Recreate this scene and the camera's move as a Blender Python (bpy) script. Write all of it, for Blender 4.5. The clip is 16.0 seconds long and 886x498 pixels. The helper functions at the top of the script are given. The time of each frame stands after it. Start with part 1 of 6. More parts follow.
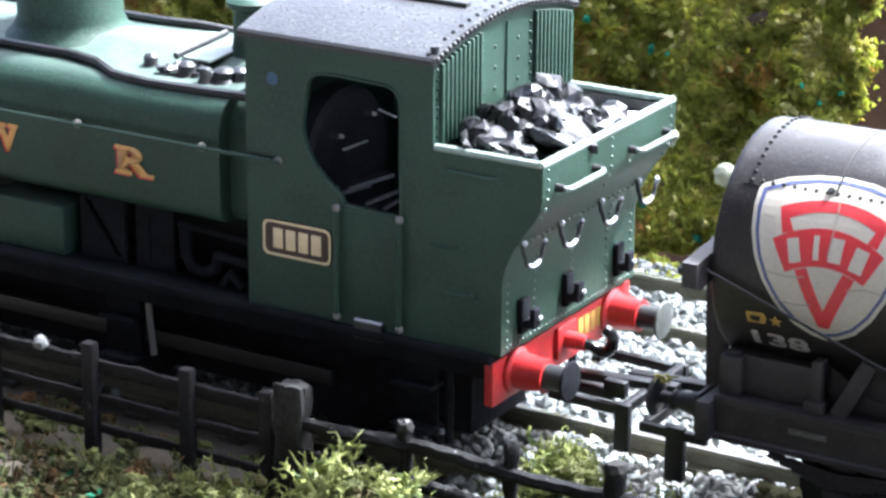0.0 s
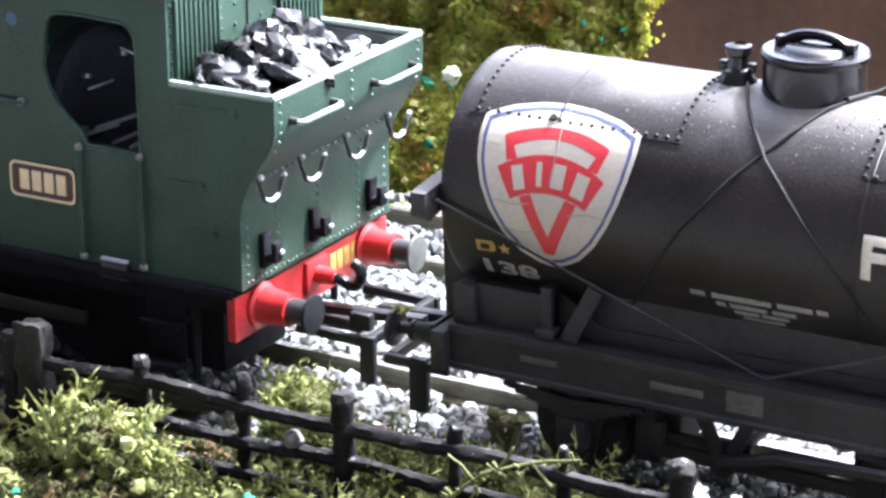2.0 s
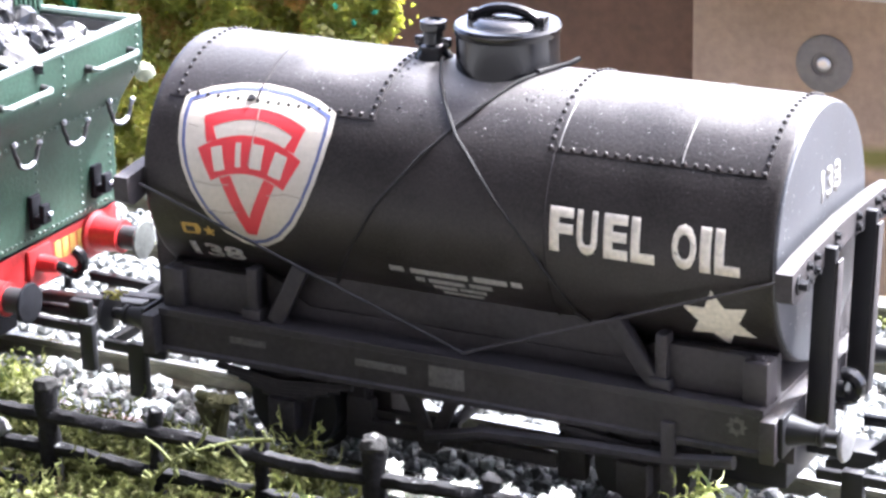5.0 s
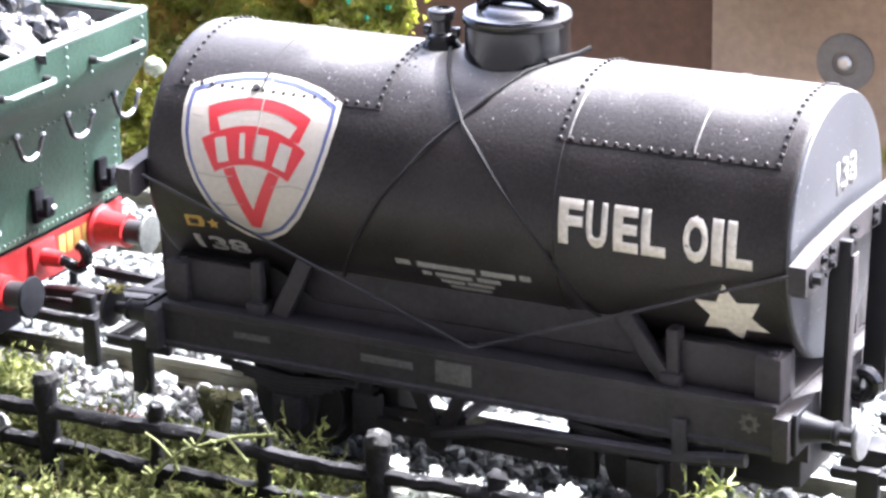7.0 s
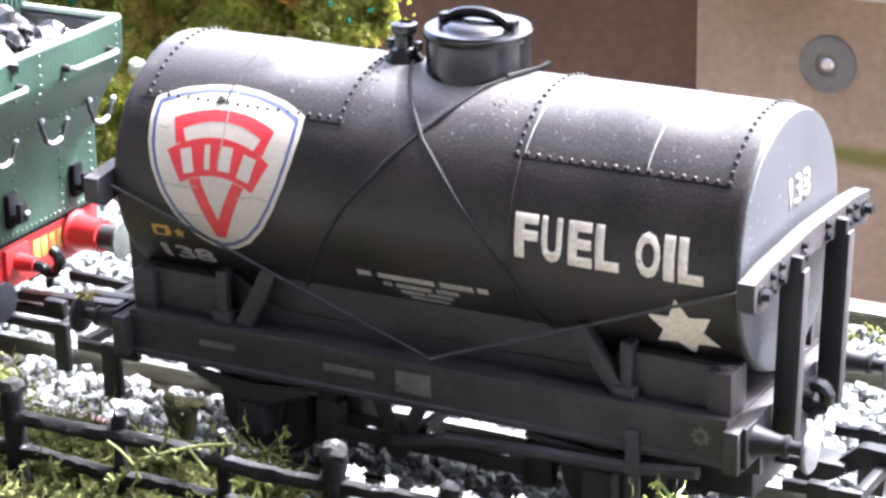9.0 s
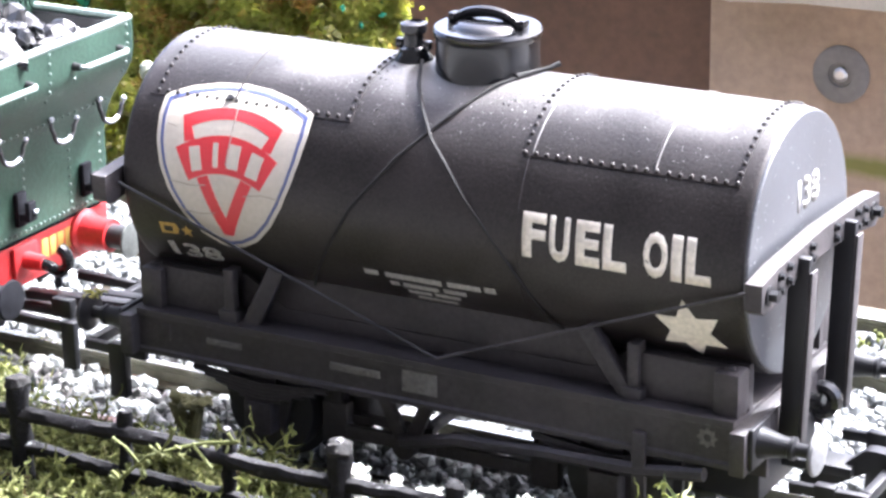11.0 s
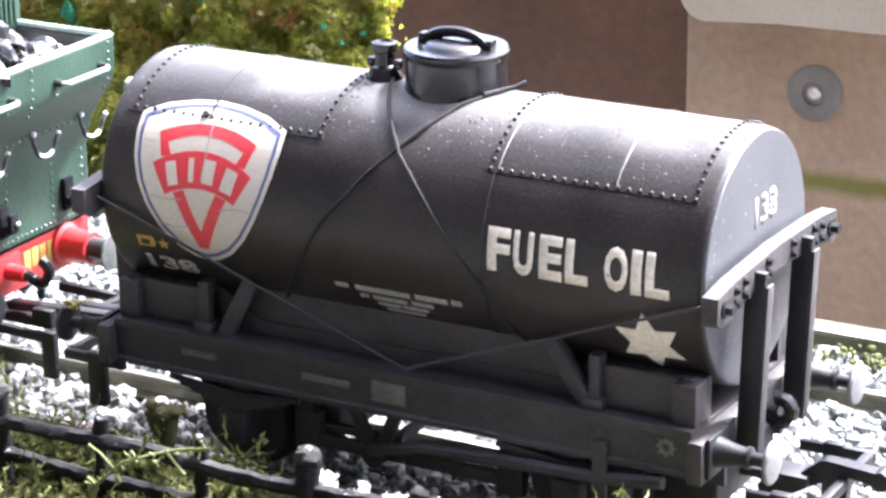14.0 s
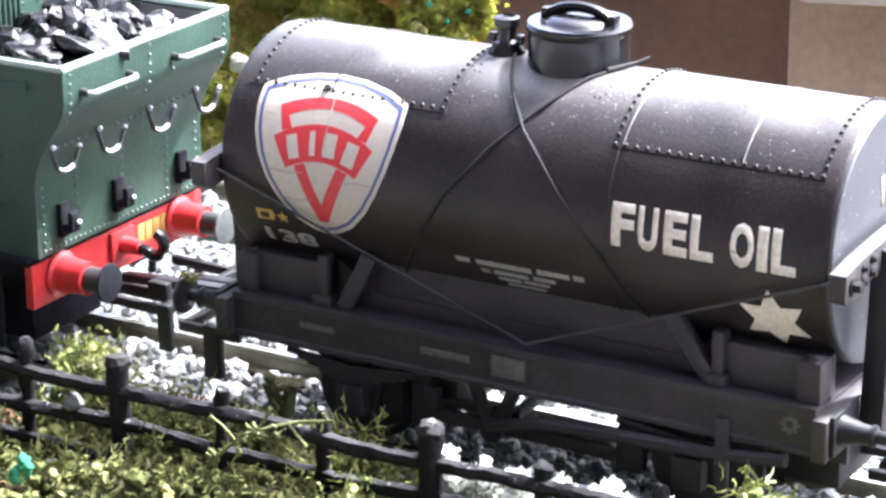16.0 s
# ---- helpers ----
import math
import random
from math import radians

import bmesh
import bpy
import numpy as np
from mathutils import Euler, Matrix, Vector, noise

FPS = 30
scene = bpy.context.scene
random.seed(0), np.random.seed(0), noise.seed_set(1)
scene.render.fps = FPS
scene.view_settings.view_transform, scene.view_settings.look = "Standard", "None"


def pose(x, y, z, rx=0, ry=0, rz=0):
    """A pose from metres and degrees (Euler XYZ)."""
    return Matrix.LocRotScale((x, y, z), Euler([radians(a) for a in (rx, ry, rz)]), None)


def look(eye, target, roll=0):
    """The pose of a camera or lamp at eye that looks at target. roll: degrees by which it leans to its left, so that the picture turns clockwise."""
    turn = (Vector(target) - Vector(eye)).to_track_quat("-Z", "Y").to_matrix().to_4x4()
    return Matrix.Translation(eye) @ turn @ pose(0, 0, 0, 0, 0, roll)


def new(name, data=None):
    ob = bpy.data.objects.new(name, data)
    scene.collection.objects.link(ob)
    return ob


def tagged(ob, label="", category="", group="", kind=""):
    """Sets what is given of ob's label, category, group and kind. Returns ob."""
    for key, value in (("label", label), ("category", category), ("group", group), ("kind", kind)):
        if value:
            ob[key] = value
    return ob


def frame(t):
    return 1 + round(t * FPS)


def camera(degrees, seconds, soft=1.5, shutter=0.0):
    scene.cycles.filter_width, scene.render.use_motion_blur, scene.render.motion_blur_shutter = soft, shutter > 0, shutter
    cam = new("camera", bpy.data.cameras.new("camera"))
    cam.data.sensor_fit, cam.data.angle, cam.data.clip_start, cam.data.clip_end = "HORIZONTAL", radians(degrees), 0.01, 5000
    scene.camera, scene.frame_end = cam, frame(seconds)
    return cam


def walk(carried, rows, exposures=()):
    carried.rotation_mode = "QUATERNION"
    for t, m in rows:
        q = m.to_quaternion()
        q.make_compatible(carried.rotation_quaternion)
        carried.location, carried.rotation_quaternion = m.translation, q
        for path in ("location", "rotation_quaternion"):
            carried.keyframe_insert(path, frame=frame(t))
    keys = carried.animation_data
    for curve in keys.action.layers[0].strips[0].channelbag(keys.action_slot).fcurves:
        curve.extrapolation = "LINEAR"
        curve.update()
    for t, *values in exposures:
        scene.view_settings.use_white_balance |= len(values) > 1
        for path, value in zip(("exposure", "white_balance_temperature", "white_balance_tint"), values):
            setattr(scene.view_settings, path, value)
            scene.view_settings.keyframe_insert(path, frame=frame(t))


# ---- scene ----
# A model railway, 4 mm to the foot: all lengths below are in millimetres of the model.
# x runs along the track, y away from the viewer, z up from the rail tops.
cam = camera(18.93, 16.0, soft=2.8)
PATH = [
    (0, (0.07645, -0.25189, 0.12084), (-0.04520, -0.04880, 0.04050), 0.39),
    (0.5, (0.08152, -0.25070, 0.11960), (-0.04077, -0.04849, 0.03803), 0.12),
    (1, (0.08752, -0.24688, 0.11829), (-0.03289, -0.04386, 0.03592), -0.24),
    (1.5, (0.09159, -0.24483, 0.11850), (-0.02729, -0.04106, 0.03575), -0.43),
    (2, (0.09698, -0.24224, 0.11754), (-0.01981, -0.03744, 0.03436), -0.37),
    (2.5, (0.10084, -0.23958, 0.11712), (-0.01374, -0.03378, 0.03337), -0.44),
    (3, (0.10570, -0.23833, 0.11702), (-0.00638, -0.03133, 0.03282), -0.46),
    (3.5, (0.11045, -0.23673, 0.11737), (0.00055, -0.02860, 0.03310), -0.68),
    (4, (0.11339, -0.23289, 0.11572), (0.00475, -0.02412, 0.03139), -0.96),
    (4.2, (0.11399, -0.23201, 0.11540), (0.00557, -0.02317, 0.03095), -1.10),
    (6.3, (0.11656, -0.23483, 0.11617), (0.00722, -0.02557, 0.03398), -1.31),
    (6.5, (0.11641, -0.23386, 0.11464), (0.00682, -0.02477, 0.03234), -1.20),
    (7, (0.11537, -0.22811, 0.11204), (0.00397, -0.02006, 0.02952), -1.29),
    (7.5, (0.11931, -0.22259, 0.11148), (0.00562, -0.01619, 0.02795), -1.53),
    (8, (0.12189, -0.22374, 0.11467), (0.00901, -0.01801, 0.02844), -1.47),
    (8.5, (0.12205, -0.22595, 0.11567), (0.00937, -0.02031, 0.02898), -1.24),
    (9, (0.12236, -0.22682, 0.11663), (0.00903, -0.02073, 0.03188), -1.20),
    (9.2, (0.12209, -0.22717, 0.11629), (0.00832, -0.02108, 0.03211), -1.23),
    (11.3, (0.12345, -0.22621, 0.11361), (0.00833, -0.02038, 0.03067), -0.79),
    (11.5, (0.12355, -0.22557, 0.11303), (0.00838, -0.01984, 0.02991), -0.78),
    (12, (0.12279, -0.22553, 0.11290), (0.00676, -0.02037, 0.02956), -0.94),
    (12.5, (0.12215, -0.22577, 0.11314), (0.00490, -0.02125, 0.02993), -0.94),
    (13, (0.12261, -0.22603, 0.11408), (0.00466, -0.02187, 0.03097), -0.88),
    (13.5, (0.12596, -0.22842, 0.11596), (0.00788, -0.02394, 0.03384), -0.99),
    (14, (0.12946, -0.23100, 0.11666), (0.01418, -0.02469, 0.03512), -0.57),
    (14.5, (0.13120, -0.23178, 0.11738), (0.01704, -0.02482, 0.03594), -0.43),
    (15, (0.12505, -0.23406, 0.11749), (0.00790, -0.02907, 0.03531), -0.73),
    (15.5, (0.12178, -0.23490, 0.11552), (0.00112, -0.03190, 0.03346), -0.63),
    (16, (0.12413, -0.23433, 0.11546), (0.00413, -0.03117, 0.03284), -0.47),
]
walk(cam, [(t, look(eye, target, roll)) for t, eye, target, roll in PATH], [(0, 2.86, 5500, 5), (1, 3.17, 5560, 8), (2, 3.16, 5640, 11), (3, 3.17, 5680, 12), (4, 3.3, 5720, 12), (9, 3.45, 5740, 12), (13, 3.43, 5760, 12), (14, 3.34, 5780, 12), (14.5, 3.18, 5800, 12), (16, 3.3, 5700, 12)])

# ---- light ----
SUN_EL, SUN_AZ = 55.5, 29.0       # height, and turn from +y towards +x
world = bpy.data.worlds.new("world")
scene.world = world
world.use_nodes = True
wn = world.node_tree.nodes
sky = wn.new("ShaderNodeTexSky")
sky.sky_type = "NISHITA"
sky.sun_disc = False
sky.air_density = 0.5
sky.dust_density = 7.0
sky.ozone_density = 0.3
sky.sun_elevation = radians(SUN_EL)
sky.sun_rotation = radians(SUN_AZ)
wn["Background"].inputs["Strength"].default_value = 0.15
world.node_tree.links.new(sky.outputs["Color"], wn["Background"].inputs["Color"])
sun_data = bpy.data.lights.new("sun", "SUN")
sun_data.energy = 3.3
sun_data.angle = radians(4.0)
sun_data.color = (1.0, 0.975, 0.94)
sun = new("sun", sun_data)
_ce = math.cos(radians(SUN_EL))
sun.matrix_world = look((0, 0, 0), (-_ce * math.sin(radians(SUN_AZ)), -_ce * math.cos(radians(SUN_AZ)), -math.sin(radians(SUN_EL))))

# ---- materials ----
MM = 0.001


def material(name, colour, rough=0.6, metal=0.0, vary=0.25, grain=1.2, blotch=9.0, bump=0.15, dust=0.0, dust_colour=(0.55, 0.53, 0.5), spec=0.5, second=None, per_piece=0.0, dust_size=0.8, dust_sheen=0.0):
    """A painted or natural surface: grain and blotches of two sizes (mm), fine relief, specks of dust, and a shift of tone from piece to piece."""
    m = bpy.data.materials.new(name)
    m.use_nodes = True
    n, ln = m.node_tree.nodes, m.node_tree.links
    b = n["Principled BSDF"]
    geo = n.new("ShaderNodeTexCoord")
    big = n.new("ShaderNodeTexNoise")
    big.inputs["Scale"].default_value = 1000.0 / blotch
    big.inputs["Detail"].default_value = 5
    small = n.new("ShaderNodeTexNoise")
    small.inputs["Scale"].default_value = 1000.0 / grain
    small.inputs["Detail"].default_value = 4
    for tex in (big, small):
        ln.new(geo.outputs["Object"], tex.inputs["Vector"])
    low = tuple(c * (1 - vary) for c in colour)
    high = second or tuple(min(1, c * (1 + vary)) for c in colour)
    ramp = n.new("ShaderNodeValToRGB")
    ramp.color_ramp.elements[0].position = 0.35
    ramp.color_ramp.elements[0].color = (*low, 1)
    ramp.color_ramp.elements[1].position = 0.68
    ramp.color_ramp.elements[1].color = (*high, 1)
    mixf = n.new("ShaderNodeMath")
    mixf.operation = "MULTIPLY_ADD"
    mixf.inputs[1].default_value = 0.5
    half = n.new("ShaderNodeMath")
    half.operation = "MULTIPLY"
    half.inputs[1].default_value = 0.5
    ln.new(small.outputs["Fac"], half.inputs[0])
    ln.new(big.outputs["Fac"], mixf.inputs[0])
    ln.new(half.outputs[0], mixf.inputs[2])
    ln.new(mixf.outputs[0], ramp.inputs["Fac"])
    out = ramp.outputs["Color"]
    if per_piece:
        info = n.new("ShaderNodeObjectInfo")
        isl = n.new("ShaderNodeNewGeometry")
        add = n.new("ShaderNodeMath")
        add.operation = "ADD"
        ln.new(info.outputs["Random"], add.inputs[0])
        ln.new(isl.outputs["Random Per Island"], add.inputs[1])
        frac = n.new("ShaderNodeMath")
        frac.operation = "FRACT"
        ln.new(add.outputs[0], frac.inputs[0])
        rng = n.new("ShaderNodeMapRange")
        rng.inputs["To Min"].default_value = 1 - per_piece
        rng.inputs["To Max"].default_value = 1 + per_piece
        ln.new(frac.outputs[0], rng.inputs["Value"])
        hsv = n.new("ShaderNodeHueSaturation")
        ln.new(rng.outputs[0], hsv.inputs["Value"])
        hue = n.new("ShaderNodeMapRange")
        hue.inputs["To Min"].default_value = 0.5 - 0.02 * per_piece
        hue.inputs["To Max"].default_value = 0.5 + 0.02 * per_piece
        ln.new(frac.outputs[0], hue.inputs["Value"])
        ln.new(hue.outputs[0], hsv.inputs["Hue"])
        ln.new(out, hsv.inputs["Color"])
        out = hsv.outputs["Color"]
    if dust:
        speck = n.new("ShaderNodeTexNoise")
        speck.inputs["Scale"].default_value = 1000.0 / dust_size
        speck.inputs["Detail"].default_value = 2
        speck.inputs["Roughness"].default_value = 0.7
        ln.new(geo.outputs["Object"], speck.inputs["Vector"])
        cut = n.new("ShaderNodeMapRange")
        cut.inputs["From Min"].default_value = 0.74 - 0.16 * dust
        cut.inputs["From Max"].default_value = 0.80 - 0.12 * dust
        ln.new(speck.outputs["Fac"], cut.inputs["Value"])
        lying = cut.outputs[0]
        if dust_sheen:
            # dust specks lie on faces that look up, thickest in drifts
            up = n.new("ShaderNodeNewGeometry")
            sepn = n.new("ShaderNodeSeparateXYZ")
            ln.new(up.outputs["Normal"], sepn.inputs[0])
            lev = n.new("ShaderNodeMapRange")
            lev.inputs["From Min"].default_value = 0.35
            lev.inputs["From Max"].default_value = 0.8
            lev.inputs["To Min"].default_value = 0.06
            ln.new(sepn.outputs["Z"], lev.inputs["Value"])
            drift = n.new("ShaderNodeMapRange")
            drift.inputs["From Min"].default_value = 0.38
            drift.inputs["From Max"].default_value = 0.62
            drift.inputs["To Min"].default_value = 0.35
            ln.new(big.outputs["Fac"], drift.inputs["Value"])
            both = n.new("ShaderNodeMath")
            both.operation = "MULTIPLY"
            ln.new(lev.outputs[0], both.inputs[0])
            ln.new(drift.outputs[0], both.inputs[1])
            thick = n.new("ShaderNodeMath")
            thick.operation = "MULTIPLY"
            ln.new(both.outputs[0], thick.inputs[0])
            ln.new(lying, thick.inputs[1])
            # an even pale layer on the topmost faces puts their sheen into the colour
            sheen = n.new("ShaderNodeMapRange")
            sheen.inputs["From Min"].default_value = 0.82
            sheen.inputs["From Max"].default_value = 1.0
            sheen.inputs["To Max"].default_value = dust_sheen
            ln.new(sepn.outputs["Z"], sheen.inputs["Value"])
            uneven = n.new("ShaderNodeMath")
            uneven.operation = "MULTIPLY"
            ln.new(sheen.outputs[0], uneven.inputs[0])
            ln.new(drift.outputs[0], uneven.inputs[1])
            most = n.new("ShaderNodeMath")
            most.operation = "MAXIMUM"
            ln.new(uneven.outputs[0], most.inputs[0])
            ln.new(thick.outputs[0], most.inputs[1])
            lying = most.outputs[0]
        mix = n.new("ShaderNodeMix")
        mix.data_type = "RGBA"
        ln.new(lying, mix.inputs["Factor"])
        ln.new(out, mix.inputs["A"])
        mix.inputs["B"].default_value = (*dust_colour, 1)
        out = mix.outputs["Result"]
    ln.new(out, b.inputs["Base Color"])
    b.inputs["Metallic"].default_value = metal
    b.inputs["Specular IOR Level"].default_value = spec
    rr = n.new("ShaderNodeMapRange")
    rr.inputs["To Min"].default_value = max(0.05, rough - 0.1)
    rr.inputs["To Max"].default_value = min(1, rough + 0.12)
    ln.new(mixf.outputs[0], rr.inputs["Value"])
    ln.new(rr.outputs[0], b.inputs["Roughness"])
    if bump:
        bp = n.new("ShaderNodeBump")
        bp.inputs["Strength"].default_value = bump
        bp.inputs["Distance"].default_value = 0.12 * MM
        ln.new(small.outputs["Fac"], bp.inputs["Height"])
        ln.new(bp.outputs["Normal"], b.inputs["Normal"])
    return m


M_TANK = material("weathered_black_paint", (0.0215, 0.0185, 0.0180), 0.38, spec=0.26, vary=0.55, grain=0.3, blotch=8, bump=0.36, dust=0.42, dust_size=0.32, dust_colour=(0.36, 0.35, 0.34), dust_sheen=0.27)
# the barrel's black made blue-grey: its dust plus the light on the end
M_END = material("dusty_daylit_end_grey", (0.054, 0.056, 0.062), 0.42, vary=0.22, grain=0.6, blotch=7, bump=0.12, dust=0.42, dust_size=0.5, dust_colour=(0.34, 0.35, 0.37))
M_FRAME = material("dark_grey_brown_frame", (0.027, 0.0230, 0.0245), 0.62, vary=0.55, grain=0.6, blotch=5, bump=0.45)
M_CABLE = material("black_thread", (0.013, 0.012, 0.012), 0.75, spec=0.3, vary=0.3, bump=0.3)
M_BLACK = material("satin_black", (0.015, 0.0145, 0.016), 0.45, vary=0.3, grain=0.8, bump=0.1)
M_GLOSS = material("gloss_black", (0.008, 0.008, 0.009), 0.16, vary=0.2, bump=0.03)
M_GREEN = material("locomotive_green_paint", (0.0245, 0.0510, 0.0360), 0.52, spec=0.3, vary=0.36, grain=0.45, blotch=9, bump=0.4, dust=0.45, dust_size=0.4, dust_colour=(0.26, 0.29, 0.27), dust_sheen=0.3)
M_RED = material("buffer_beam_red", (0.38, 0.020, 0.022), 0.38, vary=0.25, grain=0.5, blotch=4, bump=0.2, dust=0.3, dust_size=0.5, dust_colour=(0.10, 0.03, 0.03))
M_HEAD = material("dull_grey_buffer_steel", (0.11, 0.11, 0.112), 0.6, metal=0.0, vary=0.35, grain=0.5, blotch=2, bump=0.2)
M_TARNISH = material("tarnished_buffer_steel", (0.05, 0.054, 0.05), 0.6, vary=0.5, grain=0.5, blotch=1.6, bump=0.4)
M_STEEL = material("dull_bright_steel", (0.45, 0.44, 0.42), 0.3, metal=0.9, vary=0.2, bump=0.05)
M_DARKSTEEL = material("dark_steel", (0.09, 0.09, 0.095), 0.35, metal=0.7, vary=0.3, bump=0.05)
M_RIM = material("green_rim_highlight", (0.20, 0.25, 0.225), 0.3, spec=0.8, vary=0.35, grain=0.5, bump=0.1)
M_RIVET = material("green_rivet_glint", (0.075, 0.115, 0.095), 0.35, vary=0.3, grain=0.5, bump=0.1)
M_ROOF = material("cab_roof_grey", (0.021, 0.021, 0.0235), 0.42, spec=0.55, vary=0.5, grain=0.45, blotch=4, bump=1.0, dust=0.55, dust_size=0.45, dust_colour=(0.36, 0.36, 0.36), dust_sheen=0.02)
M_WHITE = material("decal_white", (0.44, 0.405, 0.34), 0.55, vary=0.1, grain=0.6, bump=0.05, dust=0.25, dust_colour=(0.2, 0.19, 0.18), dust_size=0.5)
M_LETTER = material("worn_cream_lettering", (0.62, 0.575, 0.49), 0.8, spec=0.15, vary=0.25, grain=0.5, bump=0.1, dust=0.32, dust_colour=(0.08, 0.07, 0.065), dust_size=0.8)
M_CREASE = material("crease_in_transfer", (0.27, 0.25, 0.22), 0.7, vary=0.4, grain=0.3, bump=0.05)
M_DECAL_RED = material("decal_red", (0.50, 0.030, 0.038), 0.5, vary=0.1, bump=0.04)
M_BLUE = material("decal_blue", (0.07, 0.085, 0.19), 0.5, vary=0.12, bump=0.04)
M_YELLOW = material("decal_faded_yellow", (0.40, 0.25, 0.055), 0.55, vary=0.2, bump=0.04)
M_DIM = material("decal_faded_grey", (0.10, 0.095, 0.09), 0.6, vary=0.45, grain=0.4, bump=0.04)
M_SOFTWHITE = material("faded_white_lettering", (0.28, 0.27, 0.25), 0.6, vary=0.4, grain=0.35, bump=0.04)
M_EDGEGLINT = material("grey_edge_glint", (0.17, 0.165, 0.16), 0.45, vary=0.5, grain=0.5, blotch=3, bump=0.1)
M_FLAKE = material("dried_dust_flake", (0.2, 0.197, 0.193), 0.8, vary=0.4, grain=0.4, bump=0.3)
M_LIGHT = material("pale_paint_and_highlight", (0.5, 0.52, 0.58), 0.35, vary=0.1, bump=0.04)
M_GOLD = material("letter_gold", (0.62, 0.33, 0.10), 0.45, vary=0.12, bump=0.04)
M_FLOWER = material("dull_cream_flower", (0.22, 0.23, 0.17), 0.8, vary=0.2, bump=0.3)
M_CREAM = material("brass_cream", (0.66, 0.54, 0.34), 0.4, vary=0.12, bump=0.04)
M_PLATE = material("plate_dark_red_brown", (0.035, 0.012, 0.010), 0.45, vary=0.2, bump=0.04)
M_COAL = material("coal", (0.006, 0.006, 0.007), 0.27, vary=0.4, grain=0.6, bump=0.5, per_piece=0.3, spec=0.55)
M_COALDUST = material("coal_dust", (0.6, 0.6, 0.6), 0.5, vary=0.5, grain=0.5, blotch=3, bump=0.8)
M_RAIL = material("rail_painted_sand", (0.105, 0.099, 0.064), 0.55, vary=0.3, grain=0.8, blotch=7, bump=0.2)
M_RAILTOP = material("rail_head_nickel", (0.55, 0.54, 0.50), 0.25, metal=0.9, vary=0.15, bump=0.03)
M_SLEEPER = material("sleeper_brown", (0.04, 0.034, 0.03), 0.75, vary=0.3, bump=0.3, per_piece=0.2)
M_DISC = material("faded_blue_disc", (0.035, 0.09, 0.17), 0.5, vary=0.4, grain=0.4, bump=0.05)
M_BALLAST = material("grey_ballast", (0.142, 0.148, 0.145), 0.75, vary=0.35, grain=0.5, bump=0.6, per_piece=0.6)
M_PALESTONE = material("pale_grey_ballast", (0.40, 0.41, 0.40), 0.8, vary=0.3, grain=0.5, bump=0.6, per_piece=0.35)
M_GROUND = material("earth_scatter", (0.062, 0.05, 0.034), 0.9, vary=0.4, grain=1.0, blotch=12, bump=0.6)
M_MATTE = material("matt_sooty_black", (0.013, 0.0133, 0.016), 0.9, spec=0.06, vary=0.4, bump=0.3)
M_CABIN = material("dusty_blue_black_cabin", (0.085, 0.088, 0.108), 0.7, vary=0.4, grain=0.6, bump=0.2)
M_JET = material("jet_black_enamel", (0.010, 0.010, 0.012), 0.48, spec=0.3, vary=0.3, bump=0.05)
M_FENCE = material("black_fence_paint", (0.0095, 0.009, 0.0095), 0.8, spec=0.1, vary=0.5, grain=0.5, blotch=4, bump=1.0, dust=0.62, dust_size=0.9, dust_colour=(0.26, 0.26, 0.26), dust_sheen=0.10)
M_WOODFENCE = material("grey_stained_wood", (0.017, 0.0155, 0.016), 0.8, spec=0.2, vary=0.5, grain=0.7, blotch=5, bump=0.9, dust=0.36, dust_size=2.4, dust_colour=(0.14, 0.13, 0.11))
M_OLDPOST = material("weathered_grey_post", (0.022, 0.021, 0.020), 0.85, spec=0.2, vary=0.5, grain=0.6, blotch=3, bump=1.0, dust=0.42, dust_size=1.0, dust_colour=(0.11, 0.105, 0.095))
M_BOARD = material("pale_plywood", (0.31, 0.225, 0.16), 0.7, vary=0.2, grain=1.6, blotch=14, bump=0.25)
M_BROWN = material("dark_brown_board", (0.105, 0.055, 0.034), 0.6, vary=0.3, grain=1.6, blotch=16, bump=0.2)
M_WASHER = material("zinc_washer", (0.17, 0.16, 0.15), 0.6, metal=0.2, vary=0.2, bump=0.1)
M_WALL = material("sky_block_paint", (0.11, 0.108, 0.106), 0.85, vary=0.06, grain=4, blotch=120, bump=0.1)
M_FLOOR = material("grey_floor", (0.12, 0.12, 0.12), 0.8, vary=0.1, grain=4, blotch=90, bump=0.1)
M_TRUNK = material("bark", (0.07, 0.05, 0.035), 0.9, vary=0.3, bump=0.6)



